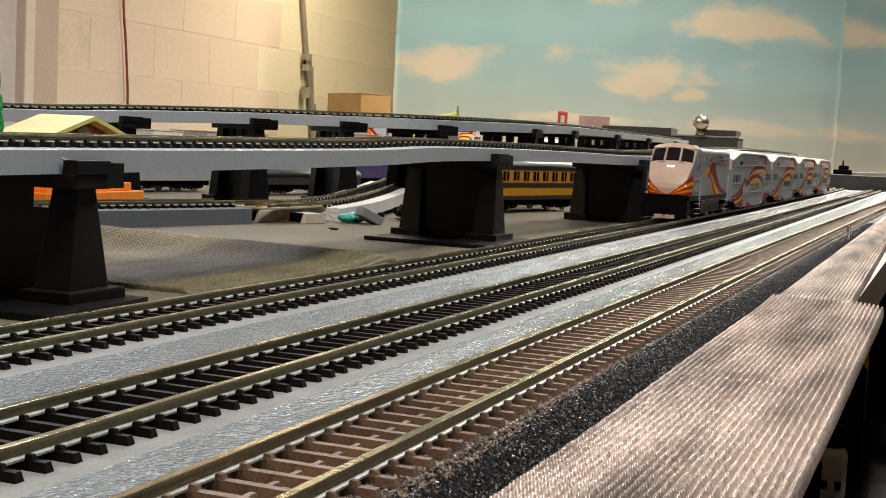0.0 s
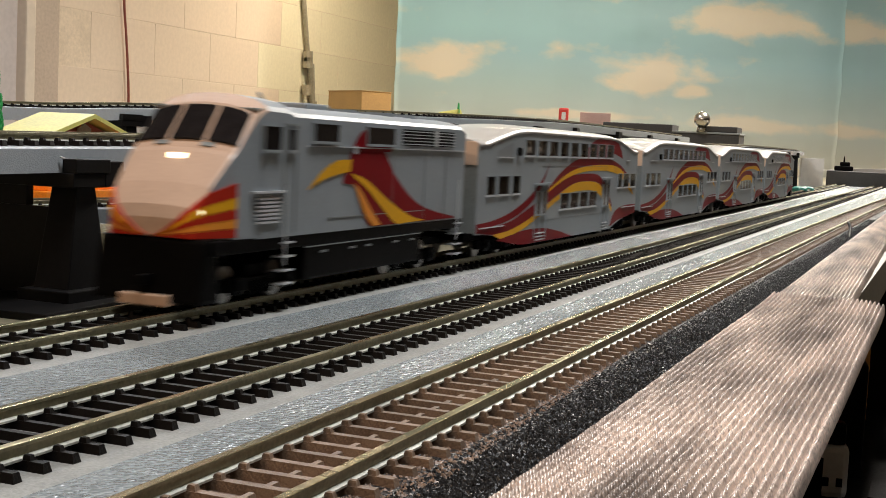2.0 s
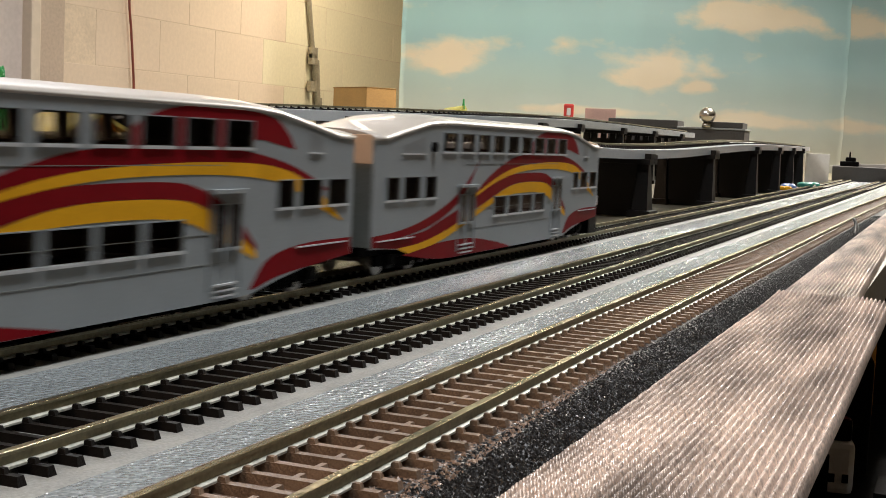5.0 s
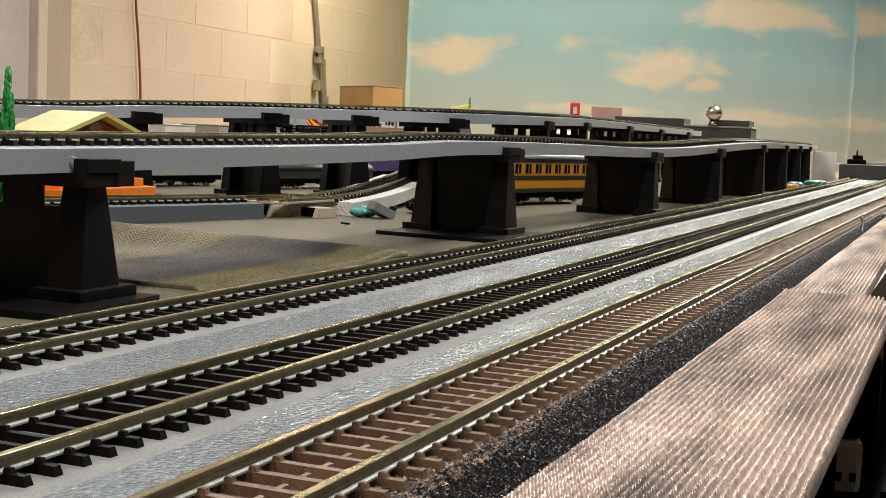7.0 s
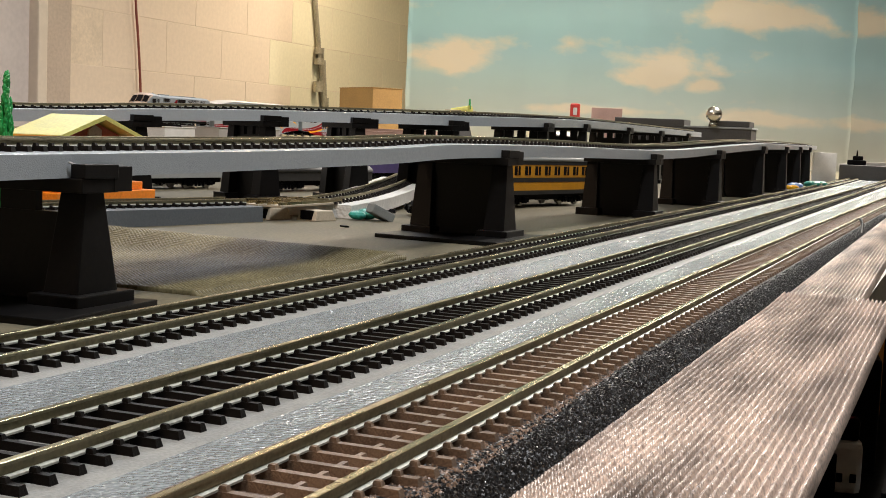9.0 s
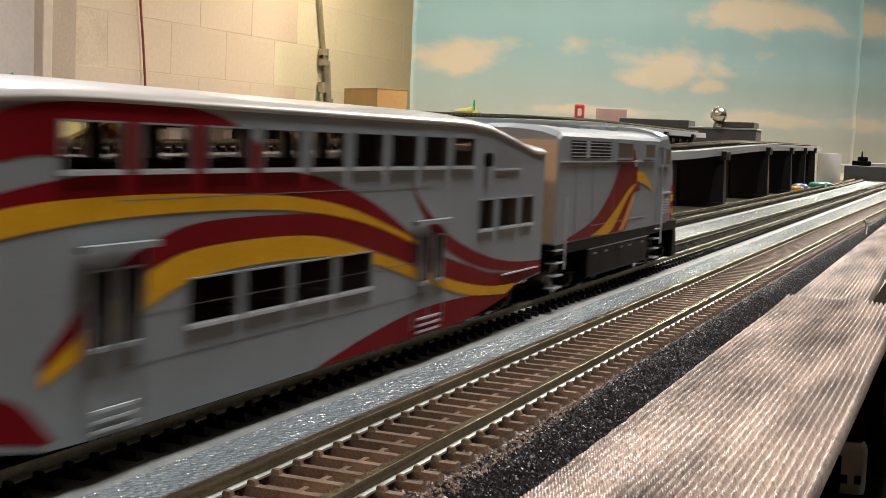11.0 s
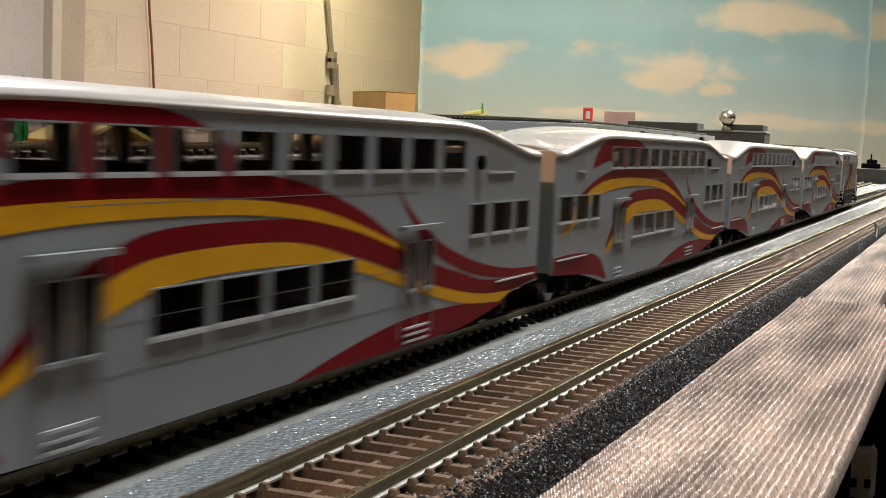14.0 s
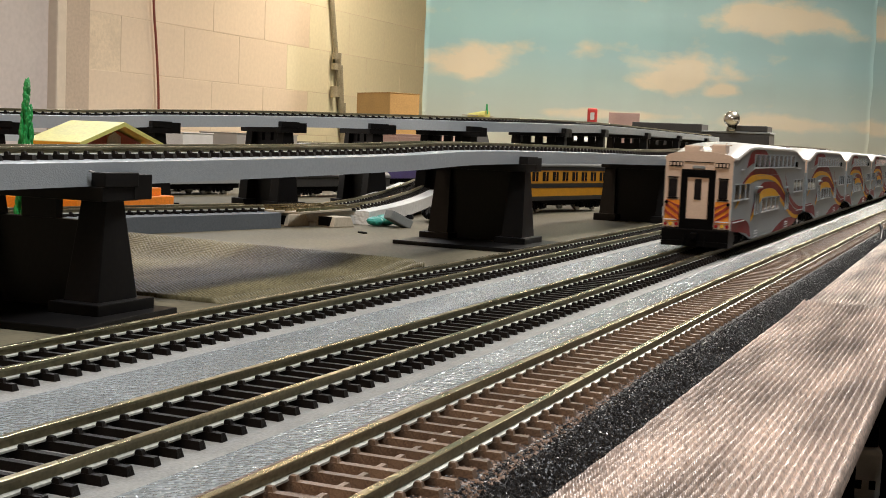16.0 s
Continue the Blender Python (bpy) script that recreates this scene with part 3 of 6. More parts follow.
def viaduct(name, line, label, thick, wide=0.024, near=(0, 0), material="deck"):
    top = thing(name, label, "viaduct", "elevated model tracks")
    bm = bmesh.new()
    extrude_along(bm, line, [(-wide, -thick), (wide, -thick), (wide, -0.0003), (wide - 0.0012, 0), (-wide + 0.0012, 0), (-wide, -0.0003)])
    part("deck", bm, M[material], top, "grey pebbled deck strip")
    for s in (0.0089, -0.0089):
        rail_along("rail", [(p[0], p[1], p[2] + 0.0038) for p in line], top, s)
    data = tie_mesh(0.029, 0.0021, M["tie"], False)
    rest = bmesh.new()
    left = 0.0
    for a, b in zip(line, line[1:]):
        d = np.array(b) - np.array(a)
        run = float(np.linalg.norm(d))
        while left < run:
            q = np.array(a) + d * left / run
            m = Matrix.Translation((q[0], q[1], q[2] + 0.0016)) @ Matrix.Rotation(math.atan2(d[1], d[0]), 4, "Z")
            if near[0] < q[0] < near[1]:
                shared("tie", data, top, m)
            else:
                block(rest, -0.0013, 0.0013, -0.015, 0.015, -0.0018, 0, m=m)
            left += 0.0068
        left -= run
    tagged(part("distant_sleeper_row", rest, M["tie"], top), kind="stuff")
    return top


viaduct("lower_viaduct", LOW, "grey model viaduct deck with track on black piers", 0.0072, near=(0.2, 1.4))
viaduct("upper_viaduct", HIGH, "grey upper model viaduct deck with track on black piers", 0.0085, near=(0.6, 1.3))
viaduct("far_viaduct", FAR, "pale grey model viaduct deck at the back of the table", 0.008)
viaduct("ground_ramp", RAMP, "low grey ramp with model track, coloured dark for viaduct shadow", 0.0094, near=(0.5, 0.7), material="deck_shaded")
viaduct("ground_ramp", BENT, "low white curved ramp with model track", 0.0088, near=(0.7, 1.1), material="white_side")


def pier(at, height, rz, notched=False, solid=False):
    """Black plastic trestle pier: two tapered legs, a web between them, plinths, and a notched cap beam."""
    top = thing("bridge_pier", "black plastic model bridge pier with tapered legs", "pier", "viaduct piers", pose(*at, 0, 0, rz))
    for s in (-1, 1):
        part("leg", boxed(-0.0095, 0.0095, s * 0.0225 - 0.0062, s * 0.0225 + 0.0062, 0.005, height - 0.004, 0.0004, taper=(0.45, 0.72)), M["pier"], top)
        part("plinth", boxed(-0.0135, 0.0135, s * 0.023 - 0.009, s * 0.023 + 0.009, 0.0, 0.0055, 0.0004), M["pier"], top)
    part("web", boxed(-0.0018, 0.0018, -0.019, 0.019, 0.0, height - (0.003 if solid else 0.0105)), M["pier"], top)
    for y, w in ((-0.0125, 0.0042), (0.0, 0.0040), (0.0125, 0.0042)) if notched else ((0.0, 0.0066),):
        part("web_post", boxed(-0.0015, 0.0015, y - w, y + w, height - 0.011, height - 0.002), M["pier"], top)
    part("cap", boxed(-0.0085, 0.0085, -0.029, 0.029, height - 0.0042, height, 0.0003), M["pier"], top)
    for s in (-1, 1):
        part("lug", boxed(-0.0080, 0.0080, s * 0.0270 - 0.0025, s * 0.0270 + 0.0025, height, height + 0.0042, 0.0003), M["pier"], top)
        part("lug_ear", boxed(0.0062, 0.0150, s * 0.0272 - 0.0020, s * 0.0272 + 0.0020, height - 0.004, height + 0.0036, 0.0003), M["pier"], top)
    return top


def on_line(line, x):
    k = min(range(len(line)), key=lambda i: abs(line[i][0] - x))
    a, b = line[max(k - 1, 0)], line[min(k + 1, len(line) - 1)]
    return line[k], math.degrees(math.atan2(b[1] - a[1], b[0] - a[0]))


for x in (-0.03, 0.305, 0.664, 0.975, 1.235, 1.515, 1.76, 2.0, 2.25):
    p, turn = on_line(LOW, x)
    pier((x, p[1], TABLE), p[2] - 0.0072 - TABLE, turn, solid=x > 0.5)
for x in (0.64, 0.755, 0.857, 0.93, 0.99, 1.185, 1.4, 1.65, 1.9, 2.2):
    p, turn = on_line(HIGH, x)
    pier((p[0], p[1], TABLE), p[2] - 0.0085 - TABLE, turn, True)
for x in (0.6, 1.0, 1.4, 1.75, 2.1, 2.5, 2.9):
    p, turn = on_line(FAR, x)
    pier((p[0], p[1], TABLE), p[2] - 0.008 - TABLE, turn, True)


# ---- back wall ----
def block_wall(parent, x0, x1, z0, z1):
    """Painted concrete blocks, 40 by 20 cm, in running bond, standing proud of their joints."""
    bm = boxed(-0.1985, 0.1985, 0, 0.006, -0.1003, 0.1003, 0.0012)
    kinds = []
    for block_colour in ("wall", "wall_lit"):
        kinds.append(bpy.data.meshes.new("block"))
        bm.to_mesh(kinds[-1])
        kinds[-1].materials.append(M[block_colour])
    bm.free()
    rng = random.Random(3)
    rows = int((z1 - z0) / 0.203)
    for r in range(rows):
        x = x0 + (0.2 if r % 2 else 0.0)
        while x < x1:
            # blocks beyond x = 5.1 take the paler colour, standing in for other light
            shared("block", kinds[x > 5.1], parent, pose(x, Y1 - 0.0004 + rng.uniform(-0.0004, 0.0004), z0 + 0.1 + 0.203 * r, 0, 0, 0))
            x += 0.4


block_wall(north, 3.84, 7.3, -0.35, 1.35)
# grey-lilac colour stands in for the shade left of the upright boards
tagged(part("wall_recess", boxed(X0, 3.425, Y1 - 0.02, Y1 + 0.004, FLOOR_Z, CEIL), M["shade_wall"]), "wall panel coloured grey-lilac for shade", "wall", kind="structure")
tagged(part("trim_light", boxed(3.425, 3.472, Y1 - 0.06, Y1 + 0.003, FLOOR_Z, CEIL, 0.006), M["wall_plain"]), "pale cream upright board", "trim", kind="structure")
tagged(part("trim_brown", boxed(3.474, 3.605, Y1 - 0.05, Y1 + 0.003, FLOOR_Z, CEIL, 0.004), M["brown_board"]), "brown upright board beside the block wall", "trim", kind="structure")


def cable(name, pts, r, material, label, category, per=6):
    bm = bmesh.new()
    line = curve_points(pts, per)
    rings = []
    for i, q in enumerate(line):
        d = Vector(line[min(i + 1, len(line) - 1)] - line[max(i - 1, 0)]).normalized()
        u = d.orthogonal().normalized()
        v = d.cross(u)
        rings.append([Vector(q) + u * r * math.cos(a) + v * r * math.sin(a) for a in np.linspace(0, 2 * math.pi, 9)[:-1]])
    loft(bm, rings)
    return tagged(part(name, bm, material, None, "", True), label, category)


W = Y1 - 0.02
cable("hanging_cable", [(3.96, W, 1.1), (4.005, W, 0.55), (4.025, W, 0.40), (4.040, W, 0.28), (4.052, W, 0.13), (4.06, W, -0.3)], 0.0048, M["wire"], "red-brown cable hanging down the block wall", "cable")
pipe = thing("conduit", "grey electrical conduit with couplings on the block wall", "conduit")
bm = bmesh.new()
rod(bm, (5.27, W, 1.3), (5.70, W, -0.5), 0.011)
part("tube", bm, M["conduit"], pipe)
for z in (0.43, 0.27, 0.40):
    part("coupling", rod(bmesh.new(), (5.478 - 0.02, W - 0.01, z + 0.025), (5.478 - 0.02, W - 0.01, z - 0.025), 0.024), M["conduit"], pipe)
bm = bmesh.new()
rod(bm, (5.52, W, 0.40), (5.56, W, 0.12), 0.012)
rod(bm, (5.46, W, 0.41), (5.52, W, 0.39), 0.012)
rod(bm, (5.56, W, 0.22), (5.60, W, -0.5), 0.014)
part("branch_tube", bm, M["conduit"], pipe)


# ---- painted sky banner ----
def sky_material():
    """Printed cloth: pale turquoise sky with cream clouds, faded towards the foot."""
    m, n, l, b = nodes_of("printed_sky_cloth")
    tc, mp = n.new("ShaderNodeTexCoord"), n.new("ShaderNodeMapping")
    mp.inputs["Scale"].default_value = (1.0, 1.0, 2.1)
    l.new(tc.outputs["Object"], mp.inputs["Vector"])
    big, small = n.new("ShaderNodeTexNoise"), n.new("ShaderNodeTexNoise")
    big.inputs["Scale"].default_value, big.inputs["Detail"].default_value, big.inputs["Roughness"].default_value = 3.2, 10.0, 0.55
    small.inputs["Scale"].default_value = 0.8
    l.new(mp.outputs[0], big.inputs["Vector"])
    l.new(mp.outputs[0], small.inputs["Vector"])
    heap = None
    for cu, cv, wide, tall in ((1.45, 0.575, 0.40, 0.13), (1.05, 0.315, 0.36, 0.10), (1.25, 0.26, 0.14, 0.05), (0.17, 0.31, 0.28, 0.11), (0.86, 0.66, 0.30, 0.07),
                               (1.60, 0.13, 0.55, 0.06), (0.75, 0.14, 0.40, 0.03), (0.35, 0.62, 0.16, 0.05), (0.6, 0.95, 0.4, 0.12), (1.6, 0.98, 0.3, 0.1)):
        off = n.new("ShaderNodeMapping")
        off.vector_type = "TEXTURE"
        off.inputs["Location"].default_value, off.inputs["Scale"].default_value = (cu, 0, cv), (wide, 4.0, tall)
        ball = n.new("ShaderNodeVectorMath")
        ball.operation = "LENGTH"
        l.new(tc.outputs["Object"], off.inputs["Vector"])
        l.new(off.outputs[0], ball.inputs[0])
        near = n.new("ShaderNodeMapRange")
        near.inputs[3].default_value, near.inputs[4].default_value = 1.0, 0.0
        l.new(ball.outputs["Value"], near.inputs[0])
        if heap is None:
            heap = near.outputs[0]
        else:
            top = n.new("ShaderNodeMath")
            top.operation = "MAXIMUM"
            l.new(heap, top.inputs[0])
            l.new(near.outputs[0], top.inputs[1])
            heap = top.outputs[0]
    rag = n.new("ShaderNodeMath")
    rag.operation = "MULTIPLY_ADD"
    rag.inputs[1].default_value = 2.6
    l.new(big.outputs["Fac"], rag.inputs[0])
    l.new(heap, rag.inputs[2])
    cl = n.new("ShaderNodeMapRange")
    cl.inputs[1].default_value, cl.inputs[2].default_value = 1.52, 1.92
    l.new(rag.outputs[0], cl.inputs[0])
    sep, low = n.new("ShaderNodeSeparateXYZ"), n.new("ShaderNodeMapRange")
    l.new(tc.outputs["Object"], sep.inputs[0])
    low.inputs[1].default_value, low.inputs[2].default_value, low.inputs[3].default_value, low.inputs[4].default_value = 0.0, 0.38, 1.0, 0.0
    l.new(sep.outputs["Z"], low.inputs[0])
    sky = n.new("ShaderNodeMix")
    sky.data_type = "RGBA"
    sky.inputs["A"].default_value, sky.inputs["B"].default_value = (0.45, 0.635, 0.65, 1), (0.68, 0.68, 0.58, 1)
    l.new(low.outputs[0], sky.inputs["Factor"])
    mix = n.new("ShaderNodeMix")
    mix.data_type = "RGBA"
    mix.inputs["B"].default_value = (0.80, 0.74, 0.60, 1)
    l.new(sky.outputs["Result"], mix.inputs["A"])
    l.new(cl.outputs[0], mix.inputs["Factor"])
    l.new(mix.outputs["Result"], b.inputs["Base Color"])
    b.inputs["Roughness"].default_value = 0.7
    weave, bp = n.new("ShaderNodeTexNoise"), n.new("ShaderNodeBump")
    weave.inputs["Scale"].default_value = 2.2
    bp.inputs["Strength"].default_value, bp.inputs["Distance"].default_value = 0.12, 0.04
    crumple = n.new("ShaderNodeMapping")
    crumple.inputs["Scale"].default_value = (1.2, 1.0, 2.6)
    l.new(tc.outputs["Object"], crumple.inputs["Vector"])
    l.new(crumple.outputs[0], weave.inputs["Vector"])
    l.new(weave.outputs["Fac"], bp.inputs["Height"])
    l.new(bp.outputs[0], b.inputs["Normal"])
    return m


M["sky"] = sky_material()


def banner(at, turn, start, width, z0, z1, folds, seed, label):
    """Cloth sheet with its fold creases, hung upright."""
    nx, nz = 90, 48
    rng = random.Random(seed)
    bm = bmesh.new()
    grid = []
    for i in range(nx + 1):
        col = []
        for j in range(nz + 1):
            u, v = start + width * i / nx, z0 + (z1 - z0) * j / nz
            y = 0.010 * noise.noise((u * 1.6, v * 2.2, seed))
            y += 0.020 * abs(((u / folds) % 1.0) - 0.5) + 0.022 * abs(((v / (folds * 0.62)) % 1.0) - 0.5)
            y += 0.020 * math.sin(u * 2.3 + seed) * (0.3 + 0.5 * j / nz)
            col.append(bm.verts.new((u, y, v)))
        grid.append(col)
    for a, b in zip(grid, grid[1:]):
        for j in range(nz):
            bm.faces.new((a[j], b[j], b[j + 1], a[j + 1]))
    bmesh.ops.solidify(bm, geom=bm.faces, thickness=0.002)
    ob = part("sky_banner", bm, M["sky"], None, "", True)
    ob.matrix_basis = pose(*at, 0, 0, turn) @ Matrix.Translation((-start, 0, 0))
    return tagged(ob, label, "backdrop cloth", "sky banners")


banner((4.558, 2.047, 0.05), -55, 0.0, 1.93, -0.35, 1.25, 0.33, 1, "turquoise sky cloth with cream clouds and fold creases")
banner((5.626, 0.634, 0.05), -58, 1.35, 1.6, -0.35, 1.25, 0.33, 5, "second turquoise sky cloth with clouds, overlapping the first")


# ---- sheets on the table ----
def ribbed(name, x0, x1, y_of, z_of, nx, ny, ribs, deep, bead, lengthwise, material, label, category):
    """Woven sheet; y_of(x, v) and z_of(x, v) place it, v from 0 to 1 across. Its ribs run along x, or across where
    lengthwise is off, and each rib is a row of beads."""
    verts, faces = [], []
    for i in range(nx + 1):
        u = i / nx
        x = x0 + (x1 - x0) * u
        for j in range(ny + 1):
            v = j / ny
            wob = 0.04 * noise.noise((x * 7, v * 4, 2.0))
            if lengthwise:
                a, b = v * ribs + wob, (x - x0) / bead + 0.5 * math.floor(v * ribs + wob)
            else:
                a, b = u * ribs + wob, v * (y_of(x, 0) - y_of(x, 1)) / bead
            h = deep * abs(math.sin(math.pi * a)) ** 0.7 * (0.66 + 0.34 * math.cos(2 * math.pi * b)) + deep * 0.05 * noise.noise((x * 300, v * 60, 4.0))
            verts.append((x, y_of(x, v) + 0.0002 * noise.noise((x * 12, v * 3, 9.0)), z_of(x, v) + h))
    for i in range(nx):
        for j in range(ny):
            k = i * (ny + 1) + j
            faces.append((k, k + 1, k + ny + 2, k + ny + 1))
    # hem down to the table on all four sides
    rim = [j for j in range(ny + 1)] + [i * (ny + 1) + ny for i in range(1, nx + 1)] + [nx * (ny + 1) + j for j in range(ny - 1, -1, -1)] + [i * (ny + 1) for i in range(nx - 1, 0, -1)]
    n = len(verts)
    verts += [(verts[k][0], verts[k][1], verts[k][2] - 0.0018) for k in rim]
    for q in range(len(rim)):
        r = (q + 1) % len(rim)
        faces.append((rim[r], rim[q], n + q, n + r))
    data = bpy.data.meshes.new(name)
    data.from_pydata(verts, [], faces)
    data.materials.append(material)
    for f in data.polygons:
        f.use_smooth = True
    return tagged(new(name, data), label, category)


def drop(v, start, depth):
    return 0.0 if v < start else depth * ((v - start) / (1 - start)) ** 2


ribbed("woven_mat", -0.02, 0.455, lambda x, v: 0.0557 - v * 0.0377, lambda x, v: SHEET + 0.0016 - drop(v, 0.7, 0.0012) + 0.0003 * math.sin(x * 21) + 0.0012 * max(0.0, (x - 0.40) / 0.055) ** 2,
       1150, 190, 27, 0.0021, 0.0016, True, M["fabric"], "silvery ribbed woven mat along the table edge", "mat")
ribbed("woven_mat", 0.459, 1.45, lambda x, v: 0.0562 + 0.004 * (x - 0.47) - v * (0.0262 - 0.010 * max(0, min(x, 1.2) - 0.47)), lambda x, v: SHEET + 0.0008 + 0.0030 * math.sin(math.pi * min(v * 1.1, 1)) * math.sin(min((x - 0.455) * 6, 1.57)) ** 2 - drop(v, 0.94, 0.0012),
       1100, 130, 18, 0.0017, 0.0022, True, M["fabric"], "silvery ribbed woven mat with a raised crease", "mat")
ribbed("ribbed_floor_mat", 0.352, 0.512, lambda x, v: 0.226 + v * 0.165, lambda x, v: TABLE + 0.0012 + 0.0078 * math.exp(-((x - 0.503 + 0.03 * v) / 0.019) ** 2) * (0.3 + 0.7 * v) - (0.0012 if v < 0.03 else 0.0),
       640, 160, 80, 0.0008, 0.0022, False, M["mesh_mat"], "brown ribbed rubber mat with a lifted edge", "mat")
for x, y, a, far in ((0.305, 0.262, 4, 0.016), (0.655, 0.258, -3, 0.036)):
    ob = part("base_plate", boxed(-0.036, far, -0.038, 0.034, 0, 0.0022, 0.0004), M["pier"])
    ob.matrix_basis = pose(x, y, TABLE, 0, 0, a)
    tagged(ob, "thin black plastic base plate under a bridge pier", "plate", "pier base plates")


# ---- train ----
MM = 0.001
HALF = 0.0176


def strip(bm, upper, lower, y, per=6, mi=0):
    """Band between two smooth edges, given as (along, up) in millimetres, on the side of a car at y."""
    up, low = curve_points(upper, per), curve_points(lower, per)
    n = max(len(up), len(low))

    def at(line, k):
        f = k / (n - 1) * (len(line) - 1)
        i = min(int(f), len(line) - 2)
        return line[i] * (1 - f + i) + line[i + 1] * (f - i)
    rows = []
    for k in range(n):
        a, b = at(up, k), at(low, k)
        rows.append((bm.verts.new((a[0] * MM, y, a[1] * MM)), bm.verts.new((b[0] * MM, y, b[1] * MM))))
    for (a, b), (c, d) in zip(rows, rows[1:]):
        bm.faces.new((a, b, d, c)).material_index = mi
    return bm


UPPER = [(67 + 18.1 * k, 80.5 + 18.1 * k, 43.0, 49.9) for k in range(9)]
ENDS = [(u0, u1, 26.4, 34.0) for u0, u1 in ((18, 28), (32, 46), (51, 61), (240, 249), (253, 266), (270, 283))]
LOWER = [(125 + 17.8 * k, 140 + 17.8 * k, 17.4, 24.9) for k in range(4)]


def punch(bm, origin):
    """Cuts the window openings of a coach out of a sheet that stands along its side."""
    holes = [((origin - u1) * MM, (origin - u0) * MM, z0 * MM, z1 * MM) for u0, u1, z0, z1 in UPPER + ENDS + LOWER]
    lo, hi = [[f(v.co[k] for v in bm.verts) for k in (0, 2)] for f in (min, max)]
    for k, no in ((0, (1, 0, 0)), (1, (0, 0, 1))):
        for c in sorted({round(q, 6) for hole in holes for q in hole[2 * k:2 * k + 2]}):
            if lo[k] < c < hi[k]:
                bmesh.ops.bisect_plane(bm, geom=bm.verts[:] + bm.edges[:] + bm.faces[:], plane_co=Vector(no) * c, plane_no=no, dist=1e-7)
    gone = [f for f in bm.faces for c in (f.calc_center_median(),) if any(a < c.x < b and d < c.z < e for a, b, d, e in holes)]
    bmesh.ops.delete(bm, geom=gone, context="FACES")
    return bm


def band_part(name, upper, lower, side, parent, material, origin, lift=0.15, windows=False):
    """A painted band on one side of a car; along counts back from the front end."""
    bm = bmesh.new()
    strip(bm, [(origin - u, z) for u, z in upper], [(origin - u, z) for u, z in lower], side * (HALF + lift * MM))
    if windows:
        punch(bm, origin)
    return part(name, bm, material, parent)


def window_part(u0, u1, z0, z1, side, parent, origin, name="window", frame_mat="frame_white", lift=0.0, pane="glass"):
    """Tinted pane set in a thin bright frame with a sill."""
    y, x0, x1 = side * (HALF + lift * MM), (origin - u1) * MM, (origin - u0) * MM
    a, b, e = z0 * MM, z1 * MM, 0.0006
    d = side * 0.0003
    glass = part(name, boxed(x0, x1, *sorted((y - d, y + d)), a, b), M[pane], parent)
    part("sill", boxed(x0 - e, x1 + e, *sorted((y - d, y + 2.0 * d)), a - 1.2 * e, a), M[frame_mat], glass)
    outer = [(x0 - e * 0.6, a), (x1 + e * 0.6, a), (x1 + e * 0.6, b + e * 0.5), (x0 - e * 0.6, b + e * 0.5)]
    inner = [(x0, a + e * 0.2), (x1, a + e * 0.2), (x1, b), (x0, b)]
    bm = bmesh.new()
    loft(bm, [[(x, y - d, z) for x, z in outer], [(x, y + 1.5 * d, z) for x, z in outer], [(x, y + 1.5 * d, z) for x, z in inner], [(x, y - d, z) for x, z in inner],
              [(x, y - d, z) for x, z in outer]], caps=False)
    bmesh.ops.remove_doubles(bm, verts=bm.verts, dist=1e-7)
    part("window_frame", bm, M["silver"], glass)
    return glass


def truck(parent, x, name="truck", axles=(-0.014, 0.014)):
    """Black sprung truck frame with steel-rimmed wheels."""
    bm = bmesh.new()
    for s in (-1, 1):
        block(bm, x - 0.022, x + 0.022, s * 0.0125 - 0.0012, s * 0.0125 + 0.0012, 0.0036, 0.0072, 0.0003)
        for a in axles:
            block(bm, x + a - 0.0032, x + a + 0.0032, s * 0.0137 - 0.001, s * 0.0137 + 0.001, 0.0028, 0.0078, 0.0003)
            rod(bm, (x + a, s * 0.0142, 0.0055), (x + a, s * 0.0156, 0.0055), 0.0017)
        for q in (-0.005, 0, 0.005):
            rod(bm, (x + q, s * 0.0134, 0.0024), (x + q, s * 0.0134, 0.0062), 0.0013, sides=8)
    block(bm, x - 0.006, x + 0.006, -0.012, 0.012, 0.004, 0.0105, 0.0004)
    fr = part(name, bm, M["black"], parent)
    for a in axles:
        w = bmesh.new()
        for s in (-1, 1):
            rod(w, (x + a, s * 0.0076, 0.0052), (x + a, s * 0.0098, 0.0052), 0.0052, sides=18)
        rod(w, (x + a, -0.0076, 0.0052), (x + a, 0.0076, 0.0052), 0.0012, sides=8)
        part("wheel_set", w, M["steel"], fr)
    return fr


def shell(bm, stations, half, crown):
    """Car body: each station is (x, bottom, eave); walls upright, the roof crowned."""
    rings = []
    for x, lo, hi in stations:
        ring = [(x, -half, lo), (x, -half, hi)]
        ring += [(x, -half * math.cos(a), hi + crown * math.sin(a)) for a in (0.35, 0.8, 1.2, math.pi / 2, 1.94, 2.34, 2.79)]
        ring += [(x, half, hi), (x, half, lo)]
        rings.append(ring)
    loft(bm, rings)
    return bm


